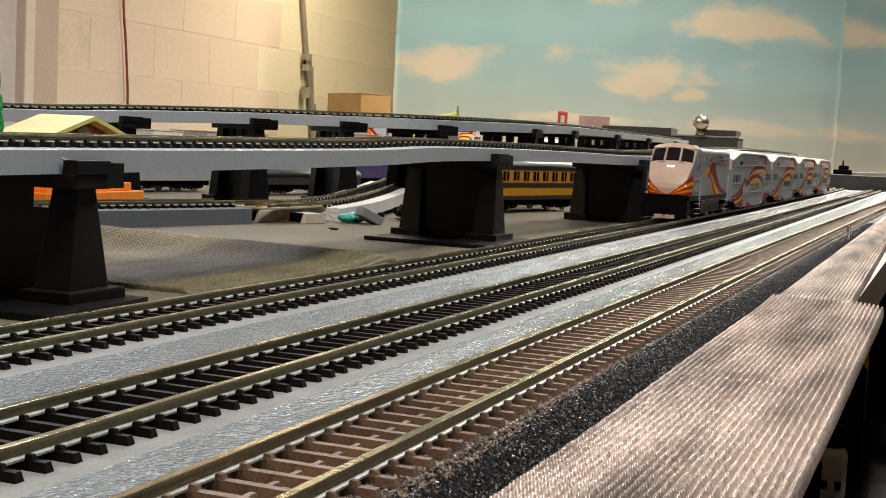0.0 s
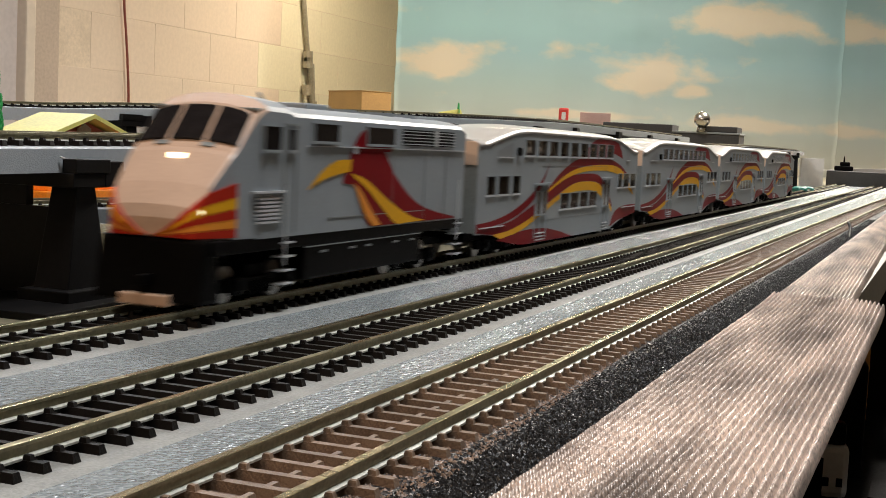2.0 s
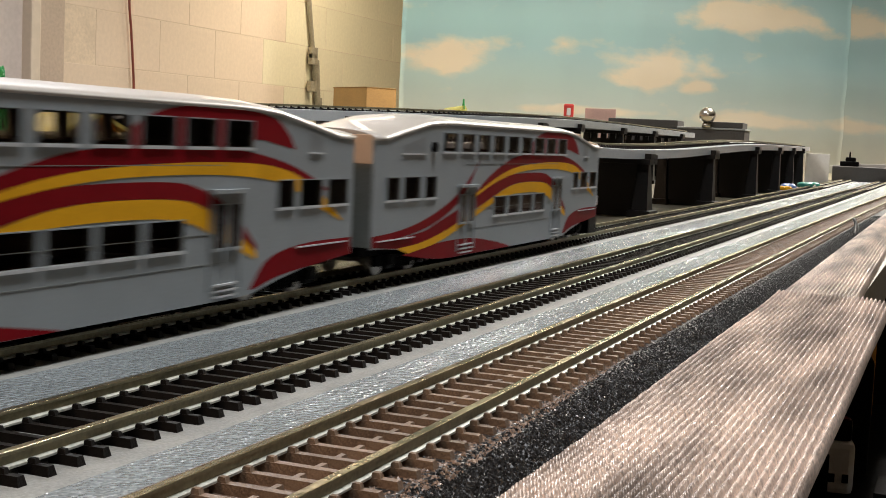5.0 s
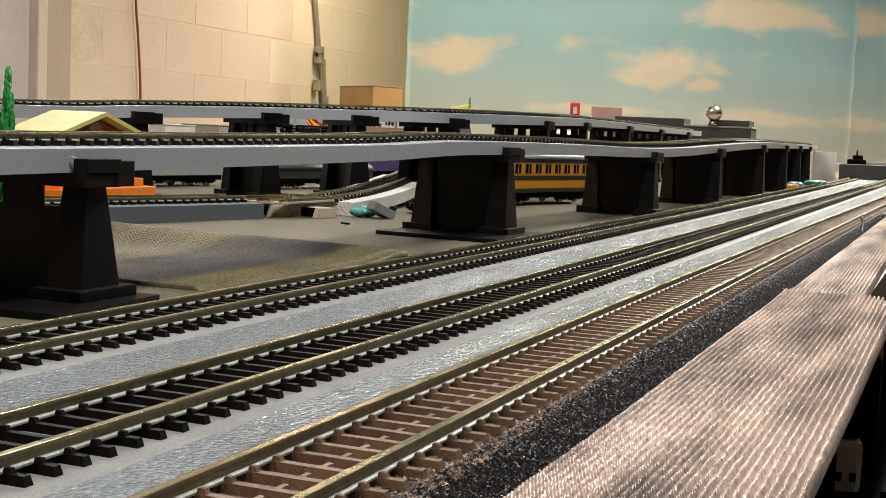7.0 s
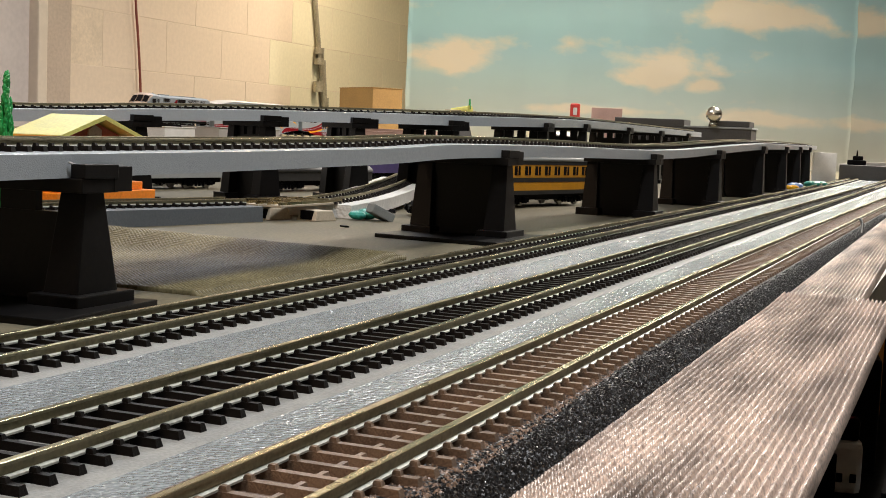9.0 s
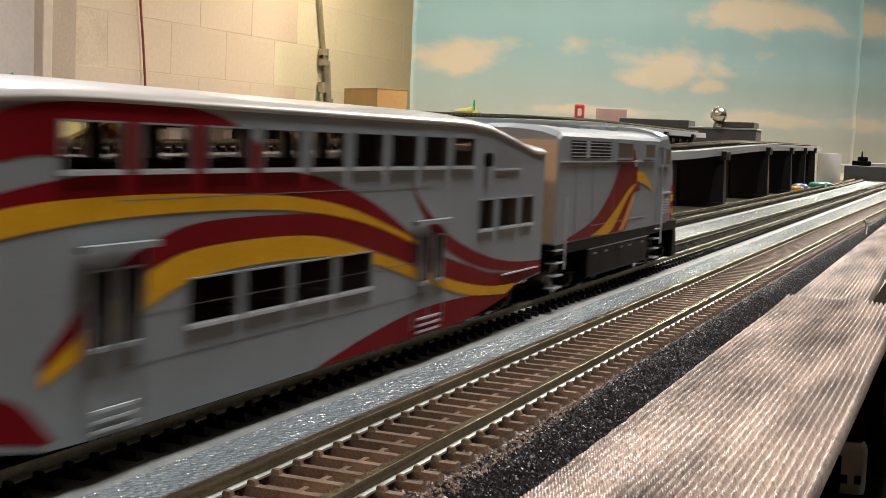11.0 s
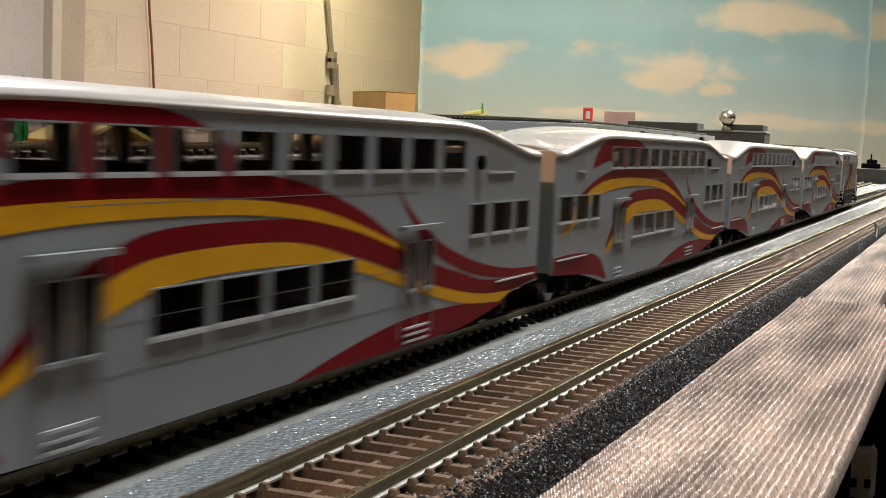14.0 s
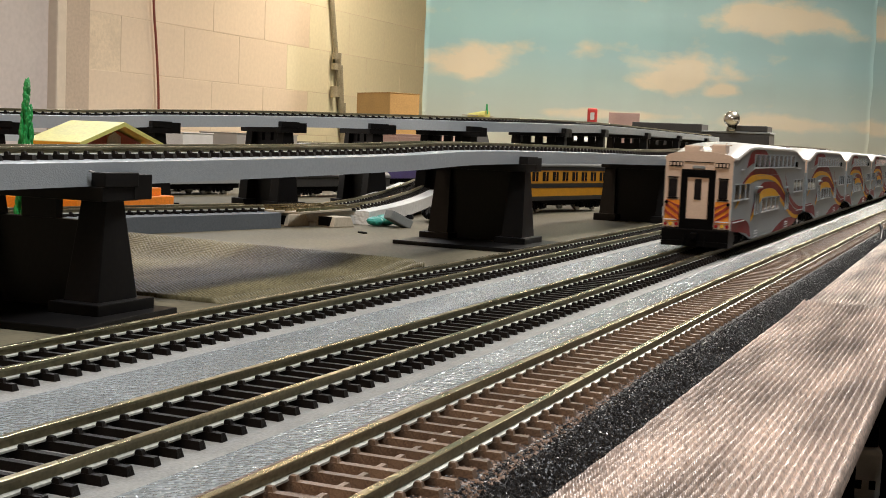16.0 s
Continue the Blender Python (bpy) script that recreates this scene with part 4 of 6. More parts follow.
SWEEPS = (
    ("maroon_sweep", "red", [(7.7, 12.4), (46, 14.0), (64, 17.0), (89, 22.4), (103, 27.4), (120, 34.0), (135, 38.2), (151, 41.4), (172, 42.7), (203, 42.8), (225, 41.8), (246, 38.6), (262, 34.2), (271, 30.6)],
     [(7.7, 11.2), (36, 9.6), (66, 12.6), (97, 20.0), (122, 29), (151, 36.8), (190, 38.9), (240, 37.2), (258, 33.4), (271, 30.2)]),
    ("spike", "red", [(7.7, 14.8), (27, 15.6), (45, 17.6), (62, 20.8), (78, 25.2), (90, 30.2), (99, 35), (106, 40)], [(7.7, 12.2), (27, 13.2), (45, 14.6), (62, 17.2), (78, 21.4), (89, 26), (97, 31.4), (106, 39.8)]),
    ("yellow_sweep", "yellow", [(92, 24), (141, 35.6), (185, 38.8), (224, 38.9), (245, 36.8), (258, 33), (268, 28.8), (280, 21.6)], [(94, 23.4), (128, 31.2), (162, 35.2), (204, 36.0), (236, 34.2), (252, 30.6), (264, 26), (280, 21.2)]),
    ("lower_maroon_sweep", "red", [(66, 15), (85, 21.5), (113, 29.6), (141, 33.6), (186, 34.4), (204, 31.6), (217, 25.8), (229, 16.6)],
     [(66, 12), (90, 17.5), (123, 25.0), (152, 30.0), (188, 30.2), (204, 27.4), (216, 22.0), (229, 15.0)]),
    ("lower_yellow_sweep", "yellow", [(28, 9.7), (52, 10.9), (81, 15.4), (123, 24.8), (152, 29.9), (188, 30.1), (204, 27.2), (216, 21.8), (229, 14.8)],
     [(38, 7.4), (66, 9.9), (97, 16.2), (121, 21.8), (142, 25.2), (178, 25.8), (196, 24.0), (210, 19.4), (229, 12.8)]),
    ("roof_arch", "red", [(249, 43), (245, 47.2), (236, 51.4), (217, 53.0), (195, 53.0), (180, 50.6), (170, 46.2), (165, 43)], [(249, 42.7), (238, 44.2), (228, 45.2), (217, 43.2), (195, 42.6), (180, 42.6), (170, 42.6), (165, 42.6)]),
    ("front_skirt_flare", "red", [(34, 7.2), (66, 9.5), (98, 9.5), (125, 6.9), (148, 3.4)], [(34, 7.0), (66, 3.6), (98, 3.3), (125, 3.3), (148, 3.2)]),
    ("rear_skirt_flare", "red", [(226, 5), (236, 12.6), (257, 15.6), (287, 15.8)], [(228, 4.6), (243, 7.4), (270, 9.4), (287, 10.6)]),
)


def coach(cab):
    label = "silver double-deck model cab coach with cream end and hazard stripes" if cab else "silver double-deck model passenger coach with maroon and yellow sweeps"
    t = thing("cab_coach" if cab else "passenger_coach", label, "train car", "passenger coaches")
    h = CL / 2
    o = (CL + GAP) / 2 / MM
    st = [(h, 10.6, 46.4), (h - 0.010, 10.2, 46.6), (h - 0.026, 9.0, 49.2), (h - 0.046, 6.2, 52.2), (h - 0.060, 3.6, 53.0), (h - 0.07, 3.2, 53.2),
          (-h + 0.072, 3.2, 53.2), (-h + 0.060, 3.6, 53.0), (-h + 0.046, 6.2, 52.2), (-h + 0.026, 9.0, 49.2), (-h + 0.010, 10.2, 46.6), (-h, 10.6, 46.4)]
    bm = bmesh.new()
    for s in (-1, 1):
        side = bmesh.new()
        strip(side, [(x / MM, b) for x, _, b in st], [(x / MM, a) for x, a, _ in st], s * HALF, per=1)
        punch(side, o)
        bmesh.ops.remove_doubles(side, verts=side.verts, dist=1e-6)
        walls = bmesh.ops.extrude_face_region(side, geom=side.faces[:])["geom"]
        bmesh.ops.translate(side, verts=[v for v in walls if isinstance(v, bmesh.types.BMVert)], vec=(0, -s * 0.0009, 0))
        sheet = bpy.data.meshes.new("side")
        side.to_mesh(sheet)
        side.free()
        bm.from_mesh(sheet)
        bpy.data.meshes.remove(sheet)
    body = part("body", bm, M["silver"], t)
    bm = bmesh.new()
    block(bm, -h + 0.002, h - 0.002, -HALF + 0.001, HALF - 0.001, 0.0360, 0.0372)
    block(bm, -h + 0.060, h - 0.060, -HALF + 0.001, HALF - 0.001, 0.0100, 0.0112)
    block(bm, -h + 0.004, h - 0.004, -0.0012, 0.0012, 0.0112, 0.0360)
    for s in (-1, 1):
        for z, rows in ((0.0372, UPPER), (0.0112, LOWER)):
            for u0, u1, _, _ in rows:
                c = (o - (u0 + u1) / 2) * MM
                block(bm, c - 0.0050, c + 0.0030, s * 0.0098 - 0.0052, s * 0.0098 + 0.0052, z, z + 0.0030)
                block(bm, c - 0.0064, c - 0.0046, s * 0.0098 - 0.0052, s * 0.0098 + 0.0052, z, z + 0.0066)
    part("interior", bm, M["seat"], t, "brown seats and decks seen through the windows")
    roof = bmesh.new()
    rings = []
    for x, _, b in st:
        ring = [(x, -(HALF + 0.0005) * math.cos(a), (b + 0.1) * MM + 0.0032 * math.sin(a)) for a in np.linspace(-0.12, math.pi + 0.12, 13)]
        ring += [(x, (HALF - 0.001) * math.cos(a), (b - 0.5) * MM + 0.0030 * math.sin(a)) for a in (0.0, 0.8, math.pi / 2, 2.34, math.pi)]
        rings.append(ring)
    loft(roof, rings)
    rf = part("roof", roof, M["roof_white"], t, "glossy off-white roof", True)
    for e in rf.data.polygons:
        e.use_smooth = abs(e.normal.x) < 0.9
    for s in (-1, 1):
        for name, colour, up, low in SWEEPS:
            lift = {"yellow_sweep": 0.12, "lower_yellow_sweep": 0.12, "lower_maroon_sweep": 0.09, "spike": 0.08}.get(name, 0.06)
            band_part(name, up, low, s, body, M[colour], o, lift, True)
        for u0, u1, z0, z1 in UPPER + ENDS + LOWER:
            window_part(u0, u1, z0, z1, s, t, o, pane="pane")
        for up, low in (([(30.5, 44.6), (50, 48.4)], [(30.5, 42.2), (50, 42.2)]), ([(258, 47.6), (266, 46.0)], [(258, 42.0), (266, 42.0)])):
            blank = band_part("blank_window", up, low, s, body, M["blank"], o, 0.08)
            part("blank_sill", boxed(*sorted(((o - up[0][0] + 0.4) * MM, (o - up[1][0] - 0.4) * MM)), *sorted((s * HALF, s * (HALF + 0.0005))), (low[0][1] - 0.5) * MM, low[0][1] * MM), M["frame_white"], blank)
        bm = bmesh.new()
        rod(bm, ((o - 57) * MM, s * HALF, 0.0446), ((o - 57) * MM, s * (HALF + 0.0014), 0.0446), 0.0018, sides=12)
        part("marker", bm, M["black"], t)
        for u0, u1, z0, z1 in ((84, 103, 5.2, 29.6), (205, 221, 6.0, 31.2)):
            y0, y1 = sorted((s * HALF, s * (HALF + 0.0001)))
            bm = bmesh.new()
            e = 0.0004
            for a, b in ((u0, u0 + 0.5), ((u0 + u1) / 2 - 0.25, (u0 + u1) / 2 + 0.25), (u1 - 0.5, u1)):
                block(bm, (o - b) * MM, (o - a) * MM, *sorted((s * HALF - e, s * HALF + s * e)), z0 * MM, z1 * MM)
            block(bm, (o - u1 - 1) * MM, (o - u0 + 1) * MM, *sorted((s * HALF - e, s * (HALF + 0.0020))), z1 * MM, (z1 + 1.0) * MM)
            part("door_frame", bm, M["silver"], t)
            for q in (u0 + 2.2, (u0 + u1) / 2 + 1.5):
                window_part(q, q + 4.5, z0 + 11, z1 - 3, s, t, o, "door_window", "silver", 0.42)
            bm = bmesh.new()
            for q in range(3):
                block(bm, (o - u1 + 3) * MM, (o - u0 - 3) * MM, *sorted((s * HALF - e, s * (HALF + 0.0009))), (4.2 + 1.5 * q) * MM, (4.7 + 1.5 * q) * MM)
            part("step", bm, M["frame_white"], t)
        bm = bmesh.new()
        for z in (20.8, 13.2, 38.4):
            block(bm, -h + 0.075, h - 0.085, *sorted((s * HALF - 0.0001, s * (HALF + 0.00014))), z * MM - 0.00008, z * MM + 0.00008)
        part("panel_seam", bm, M["grey_gap"], t)
        for x0, x1, z in ((h - 0.034, h - 0.004, 0.0128), (-h + 0.004, -h + 0.036, 0.0145)):
            part("grab_rail", boxed(x0, x1, *sorted((s * HALF, s * (HALF + 0.0006))), z, z + 0.0004), M["frame_white"], t)
    # end walls, gangway and buffers
    for s in (-1, 1):
        x0, x1 = sorted((s * h, s * (h + 0.0006)))
        full = cab and s < 0
        part("end_wall", boxed(x0, x1, -HALF + 0.0004, HALF - 0.0004, 0.0112, 0.0462), M["cream"] if full else M["grey_gap"], t, "cream painted end" if full else "grey end wall")
        if not full:
            x0, x1 = sorted((s * h, s * (h + 0.0050)))
            part("gangway", boxed(x0, x1, -0.0075, 0.0075, 0.012, 0.040, 0.0005), M["black"], t, "black gangway bellows")
            # cream strip stands in for light on the top of the grey end
            x0, x1 = sorted((s * (h + 0.0003), s * (h + 0.0008)))
            part("lit_end_top", boxed(x0, x1, -HALF + 0.0004, HALF - 0.0004, 0.0385, 0.0480, 0.0002), M["cream"], t, "top of the end wall, coloured cream as if lit")
        part("coupler", boxed(*sorted((s * (h - 0.004), s * (h + 0.0078))), -0.0015, 0.0015, 0.0062, 0.0088, 0.0003), M["black"], t)
    part("underframe", boxed(-h + 0.003, h - 0.003, -0.012, 0.012, 0.0075, 0.0112), M["black"], t)
    truck(t, h - 0.036)
    truck(t, -h + 0.036)
    if cab:
        cab_end(t, -h)
    return t


def cab_end(t, x):
    """The driving end: crowned cream panel, black door surround, windows, hazard stripes, marker lamps and pilot."""
    f = x - 0.0006
    bm = bmesh.new()
    ring = [(-HALF, 0.0462), *[(-HALF * math.cos(a), 0.0472 + 0.0034 * math.sin(a)) for a in np.linspace(0, math.pi, 9)], (HALF, 0.0462)]
    loft(bm, [[(q, y, z) for y, z in ring] for q in (f, x + 0.001)])
    part("end_crown", bm, M["cream"], t, "cream crowned top of the end")
    sur = bmesh.new()
    for y0, y1, z0, z1 in ((-0.0088, -0.0054, 0.0118, 0.0405), (0.0054, 0.0088, 0.0118, 0.0405), (-0.0088, 0.0088, 0.0372, 0.0412), (-0.0088, 0.0088, 0.0100, 0.0160)):
        block(sur, f - 0.0013, f, y0, y1, z0, z1, 0.0005)
    part("door_surround", sur, M["black"], t, "thick black gangway surround")
    door = part("end_door", boxed(f - 0.0005, f, -0.0054, 0.0054, 0.0158, 0.0374), M["cream"], t)
    part("door_pane", boxed(f - 0.0008, f - 0.0004, -0.0018, 0.0018, 0.0258, 0.0364, 0.0001), M["glass"], door)
    for s in (-1, 1):
        bm = boxed(f - 0.0006, f - 0.0002, s * 0.0129 - 0.0022, s * 0.0129 + 0.0022, 0.0266, 0.0366, 0.0006)
        part("cab_window", bm, M["glass"], t)
        bm = bmesh.new()
        for a, b, c, d in ((s * 0.0129 - 0.0028, s * 0.0129 + 0.0028, 0.0367, 0.0372), (s * 0.0129 - 0.0028, s * 0.0129 + 0.0028, 0.0259, 0.0265)):
            block(bm, f - 0.0008, f, a, b, c, d)
        part("window_trim", bm, M["black"], t)
        bm = boxed(f - 0.0007, f - 0.0002, s * 0.0118 - 0.0036, s * 0.0118 + 0.0036, 0.0425, 0.0450, 0.0002)
        grille = part("vent_grille", bm, M["black"], t)
        for k in range(4):
            yk = s * 0.0118 - 0.0027 + 0.0018 * k
            part("slot", boxed(f - 0.0009, f - 0.0006, yk - 0.0005, yk + 0.0005, 0.0429, 0.0446), M["cream"], grille)
        # hazard stripes
        y0, y1, z0, z1 = s * 0.0128 - 0.0036, s * 0.0128 + 0.0036, 0.0142, 0.0252
        panel = part("hazard_panel", boxed(f - 0.0004, f, y0, y1, z0, z1), M["orange_paint"], t, "orange and red hazard striped panel")
        for k in range(4):
            bm = bmesh.new()
            zc = z0 + 0.0005 + 0.0036 * k - 0.0012
            pts = [(y0, zc), (y1, zc + 0.0050), (y1, zc + 0.0067), (y0, zc + 0.0017)]
            if s < 0:
                pts = [(y0 + y1 - y, z) for y, z in pts]
            pts = [(y, min(max(z, z0), z1)) for y, z in pts]
            if max(p[1] for p in pts) - min(p[1] for p in pts) < 0.001:
                bm.free()
                continue
            loft(bm, [[(q, y, z) for y, z in pts] for q in (f - 0.0007, f - 0.0003)])
            part("hazard_stripe", bm, M["red_paint"], panel)
        for y, mname in ((s * 0.0102, "tail_red"), (s * 0.0132, "lamp_yellow"), (s * 0.0158, "tail_red")):
            bm = rod(bmesh.new(), (f, y, 0.0128), (f - 0.0010, y, 0.0128), 0.0009, sides=14)
            part("marker_lamp", bm, M[mname], t)
        bm = rod(bmesh.new(), (f, s * 0.0158, 0.0240), (f - 0.0016, s * 0.0158, 0.0240), 0.0008, sides=10)
        part("horn", bm, M["black"], t)
        bm = bmesh.new()
        rod(bm, (f - 0.0016, s * 0.0172, 0.0165), (f - 0.0016, s * 0.0172, 0.0215), 0.0003, sides=6)
        rod(bm, (f - 0.0016, s * 0.0100, 0.0150), (f - 0.0016, s * 0.0165, 0.0150), 0.0003, sides=6)
        part("handrail", bm, M["frame_white"], t)
    part("lintel_line", boxed(f - 0.0003, f, -0.0075, 0.0075, 0.0448, 0.0452), M["black"], t)
    part("headlight", boxed(f - 0.0008, f, -0.0032, 0.0032, 0.0416, 0.0432, 0.0003), M["grey_gap"], t)
    bm = boxed(f - 0.0032, x + 0.012, -0.0172, 0.0172, 0.0018, 0.0108, 0.0006)
    part("pilot", bm, M["black"], t, "black pilot plate")
    bm = bmesh.new()
    for y0, y1 in ((-0.0165, -0.006), (-0.0045, 0.0045), (0.006, 0.0165)):
        block(bm, f - 0.0038, f - 0.003, y0, y1, 0.0022, 0.0046, 0.0002)
    block(bm, f - 0.007, f, -0.0018, 0.0018, 0.0055, 0.009, 0.0004)
    rod(bm, (f - 0.004, 0.005, 0.008), (f - 0.005, 0.0055, 0.0025), 0.0006, sides=8)
    rod(bm, (f - 0.004, -0.005, 0.008), (f - 0.005, -0.0055, 0.0025), 0.0006, sides=8)
    part("pilot_gear", bm, M["black"], t)
    bm = bmesh.new()
    block(bm, x + 0.008, x + 0.018, -0.0115, -0.0040, 0.049, 0.0545, 0.0008)
    block(bm, x + 0.008, x + 0.018, 0.0020, 0.0100, 0.049, 0.0535, 0.0008)
    part("roof_box", bm, M["cream"], t, "cream roof equipment box")
    bm = rod(bmesh.new(), (x + 0.022, -0.009, 0.048), (x + 0.022, -0.009, 0.0556), 0.0003, sides=6)
    rod(bm, (x + 0.022, -0.012, 0.0542), (x + 0.022, -0.006, 0.0542), 0.0003, sides=6)
    rod(bm, (x + 0.030, 0.0, 0.050), (x + 0.030, 0.0, 0.0535), 0.0014, sides=10)
    part("antenna", bm, M["cream"], t)


def locomotive():
    """Streamlined passenger diesel: raked nose and windscreen, silver sides with a bird painted on, black underframe."""
    t = thing("locomotive", "silver model diesel locomotive with raked cream nose and bird emblem", "locomotive", "diesel locomotives")
    h = LL / 2
    o = h / MM
    half = HALF - 0.0004
    # body behind the cab
    body = part("body", shell(bmesh.new(), [(-h, 0.018, 0.0505), (-h + 0.004, 0.018, 0.0520), (h - 0.052, 0.018, 0.0520), (h - 0.050, 0.018, 0.0525)], half, 0.0035), M["loco_silver"], t)
    # cab and nose: stations from the bulkhead to the tip
    bm = bmesh.new()
    rings = []
    for x, lo, hi, w, crown in ((h - 0.050, 0.0180, 0.0528, half, 0.0046), (h - 0.034, 0.0180, 0.0532, half, 0.0046), (h - 0.0285, 0.0180, 0.0510, half - 0.0004, 0.0040),
                                (h - 0.0165, 0.0180, 0.0408, half - 0.0010, 0.0016), (h - 0.0150, 0.0180, 0.0398, half - 0.0012, 0.0016), (h - 0.006, 0.0185, 0.0320, half - 0.0026, 0.0012),
                                (h - 0.001, 0.0190, 0.0265, half - 0.0050, 0.0010), (h, 0.0195, 0.0235, half - 0.0070, 0.0006)):
        ring = [(x, -w, lo), (x, -w, hi)]
        ring += [(x, -w * math.cos(a), hi + crown * math.sin(a)) for a in (0.3, 0.7, 1.15, math.pi / 2, 1.99, 2.44, 2.84)]
        ring += [(x, w, hi), (x, w, lo)]
        rings.append(ring)
    loft(bm, rings)
    bmesh.ops.recalc_face_normals(bm, faces=bm.faces)
    for f in bm.faces:
        c = f.calc_center_median()
        f.material_index = 1 if f.normal.x > 0.2 or (f.normal.z > 0.3 and c.x > h - 0.034) else 0
    cab = part("cab", bm, (M["loco_silver"], M["nose_cream"]), t, "cab with cream painted nose")
    # windscreen panes follow the raked, crowned face
    def raked(k, y, up):
        w = half - 0.0004 - 0.0006 * k
        z = 0.0510 - 0.0102 * k + (0.0040 - 0.0024 * k) * math.sqrt(max(0.0, 1 - (y / w) ** 2))
        return (h - 0.0285 + 0.012 * k + up * 0.65, y, z + up * 0.76)

    for y0, y1 in ((-0.0157, -0.0066), (-0.0050, 0.0050), (0.0066, 0.0157)):
        rows = []
        for q in range(6):
            y = y0 + (y1 - y0) * q / 5
            rows.append([raked(0.10, y * 0.96, -0.0006), raked(0.10, y * 0.96, 0.0007), raked(0.84, y, 0.0007), raked(0.84, y, -0.0006)])
        part("windscreen", loft(bmesh.new(), rows), M["glass"], cab)
    for s in (-1, 1):
        rows = [[raked(0.88, y, -0.0004), raked(0.88, y, 0.0004), raked(0.96, y, 0.0004), raked(0.96, y, -0.0004)] for y in (s * 0.0052, s * 0.0072, s * 0.0092)]
        part("marker_slot", loft(bmesh.new(), rows), M["grey_gap"], cab)
    part("brow", boxed(h - 0.0335, h - 0.0282, -half + 0.001, half - 0.001, 0.0530, 0.0538, 0.0002), M["grey_gap"], cab)
    bm = bmesh.new()
    block(bm, h - 0.0158, h - 0.0128, -0.0027, 0.0027, 0.0386, 0.0408, 0.0005)
    part("headlight", bm, M["lamp"], cab, "lit headlight")
    for s in (-1, 1):
        bm = rod(bmesh.new(), (h - 0.0075, s * 0.0128, 0.0262), (h - 0.0026, s * 0.0128, 0.0258), 0.0012, sides=14)
        part("ditch_light", bm, M["lamp"], cab, "lit ditch light")
        for mname, z0, z1 in (("bright_red", 29.4, 33.0), ("yellow", 26.4, 29.4), ("bright_red", 23.6, 26.4), ("orange_paint", 21.2, 23.6), ("bright_red", 19.0, 21.2)):
            rows = []
            for k in range(15):
                y = (1.2 + 15.4 * k / 14) * MM
                run = (k / 14) ** 1.35
                pts = []
                for zc in (z0, z1):
                    z = 19.2 + (zc - 19.2) * run + (0.5 if zc == z1 else 0.0)
                    fx = np.interp(z, (19, 23.5, 26.5, 32.0, 39.8), (0, 0, -1.0, -6.0, -15.0))
                    wx = np.interp(y / MM, (0, 10.2, 12.2, 14.6, 15.9, 16.6), (0, 0, -1.0, -6.0, -14.5, -17.5))
                    pts.append((h + min(fx, wx) * MM, z * MM))
                rows.append([(pts[0][0] + 0.0005, s * (y + 0.0005), pts[0][1]), (pts[1][0] + 0.0005, s * (y + 0.0005), pts[1][1]),
                             (pts[1][0] - 0.0008, s * (y - 0.0008), pts[1][1]), (pts[0][0] - 0.0008, s * (y - 0.0008), pts[0][1])])
            part("nose_stripe", loft(bmesh.new(), rows), M[mname], cab)
        # cab side window, door and panel lines
        y = s * half
        window_part(31, 42, 42.5, 49.0, s, t, o, "cab_window", "silver", -0.1)
        bm = bmesh.new()
        for a, b, z0, z1 in ((45.5, 46.1, 19, 50), (53, 53.6, 19, 50), (45.5, 53.6, 49.6, 50.1)):
            block(bm, (o - b) * MM, (o - a) * MM, *sorted((y - s * 0.0003, y + s * 0.0003)), z0 * MM, z1 * MM)
        part("door_frame", bm, M["grey_gap"], t)
        window_part(47.4, 51.6, 42.5, 48.4, s, t, o, "door_window", "silver", -0.1)
        bm = bmesh.new()
        for k in range(7):
            block(bm, (o - 43) * MM, (o - 29) * MM, *sorted((y - s * 0.0003, y + s * 0.0006)), (22.2 + 1.1 * k) * MM, (22.8 + 1.1 * k) * MM)
        part("louvre", bm, M["frame_white"], t)
        part("louvre_hood", boxed((o - 45) * MM, (o - 26) * MM, *sorted((y - s * 0.0003, y + s * 0.001)), 0.0306, 0.0312), M["frame_white"], t)
        for u0, u1, z0, z1 in ((63, 79, 45.4, 50.6), (100, 121, 45.2, 50.6)):
            window_part(u0, u1, z0, z1, s, t, o, "intake", "silver", -0.1)
        fan = boxed((o - 177) * MM, (o - 129) * MM, *sorted((y - s * 0.0002, y + s * 0.0002)), 0.0452, 0.0508)
        grille = part("radiator_grille", fan, M["black"], t)
        bm = bmesh.new()
        for k in range(5):
            block(bm, (o - 177) * MM, (o - 129) * MM, *sorted((y, y + s * 0.0006)), (45.6 + 1.1 * k) * MM, (45.9 + 1.1 * k) * MM)
        block(bm, (o - 160) * MM, (o - 158) * MM, *sorted((y, y + s * 0.0007)), 45.2 * MM, 50.8 * MM)
        part("slat", bm, M["frame_white"], grille)
        bm = bmesh.new()
        block(bm, -h + 0.002, (o - 60) * MM, *sorted((y - s * 0.0002, y + s * 0.0006)), 0.0438, 0.0441)
        part("handrail", bm, M["frame_white"], t)
        bm = bmesh.new()
        for u in (122, 150, 170):
            block(bm, (o - u - 0.15) * MM, (o - u + 0.15) * MM, *sorted((y - s * 0.0002, y + s * 0.0002)), 0.0195, 0.0435)
        block(bm, (o - 150) * MM, (o - 75) * MM, *sorted((y - s * 0.0002, y + s * 0.0002)), 0.0222, 0.0225)
        part("panel_seam", bm, M["grey_gap"], t)
        # painted bird: body, wing bands, head and beak
        lift = -0.22
        B = 197.4
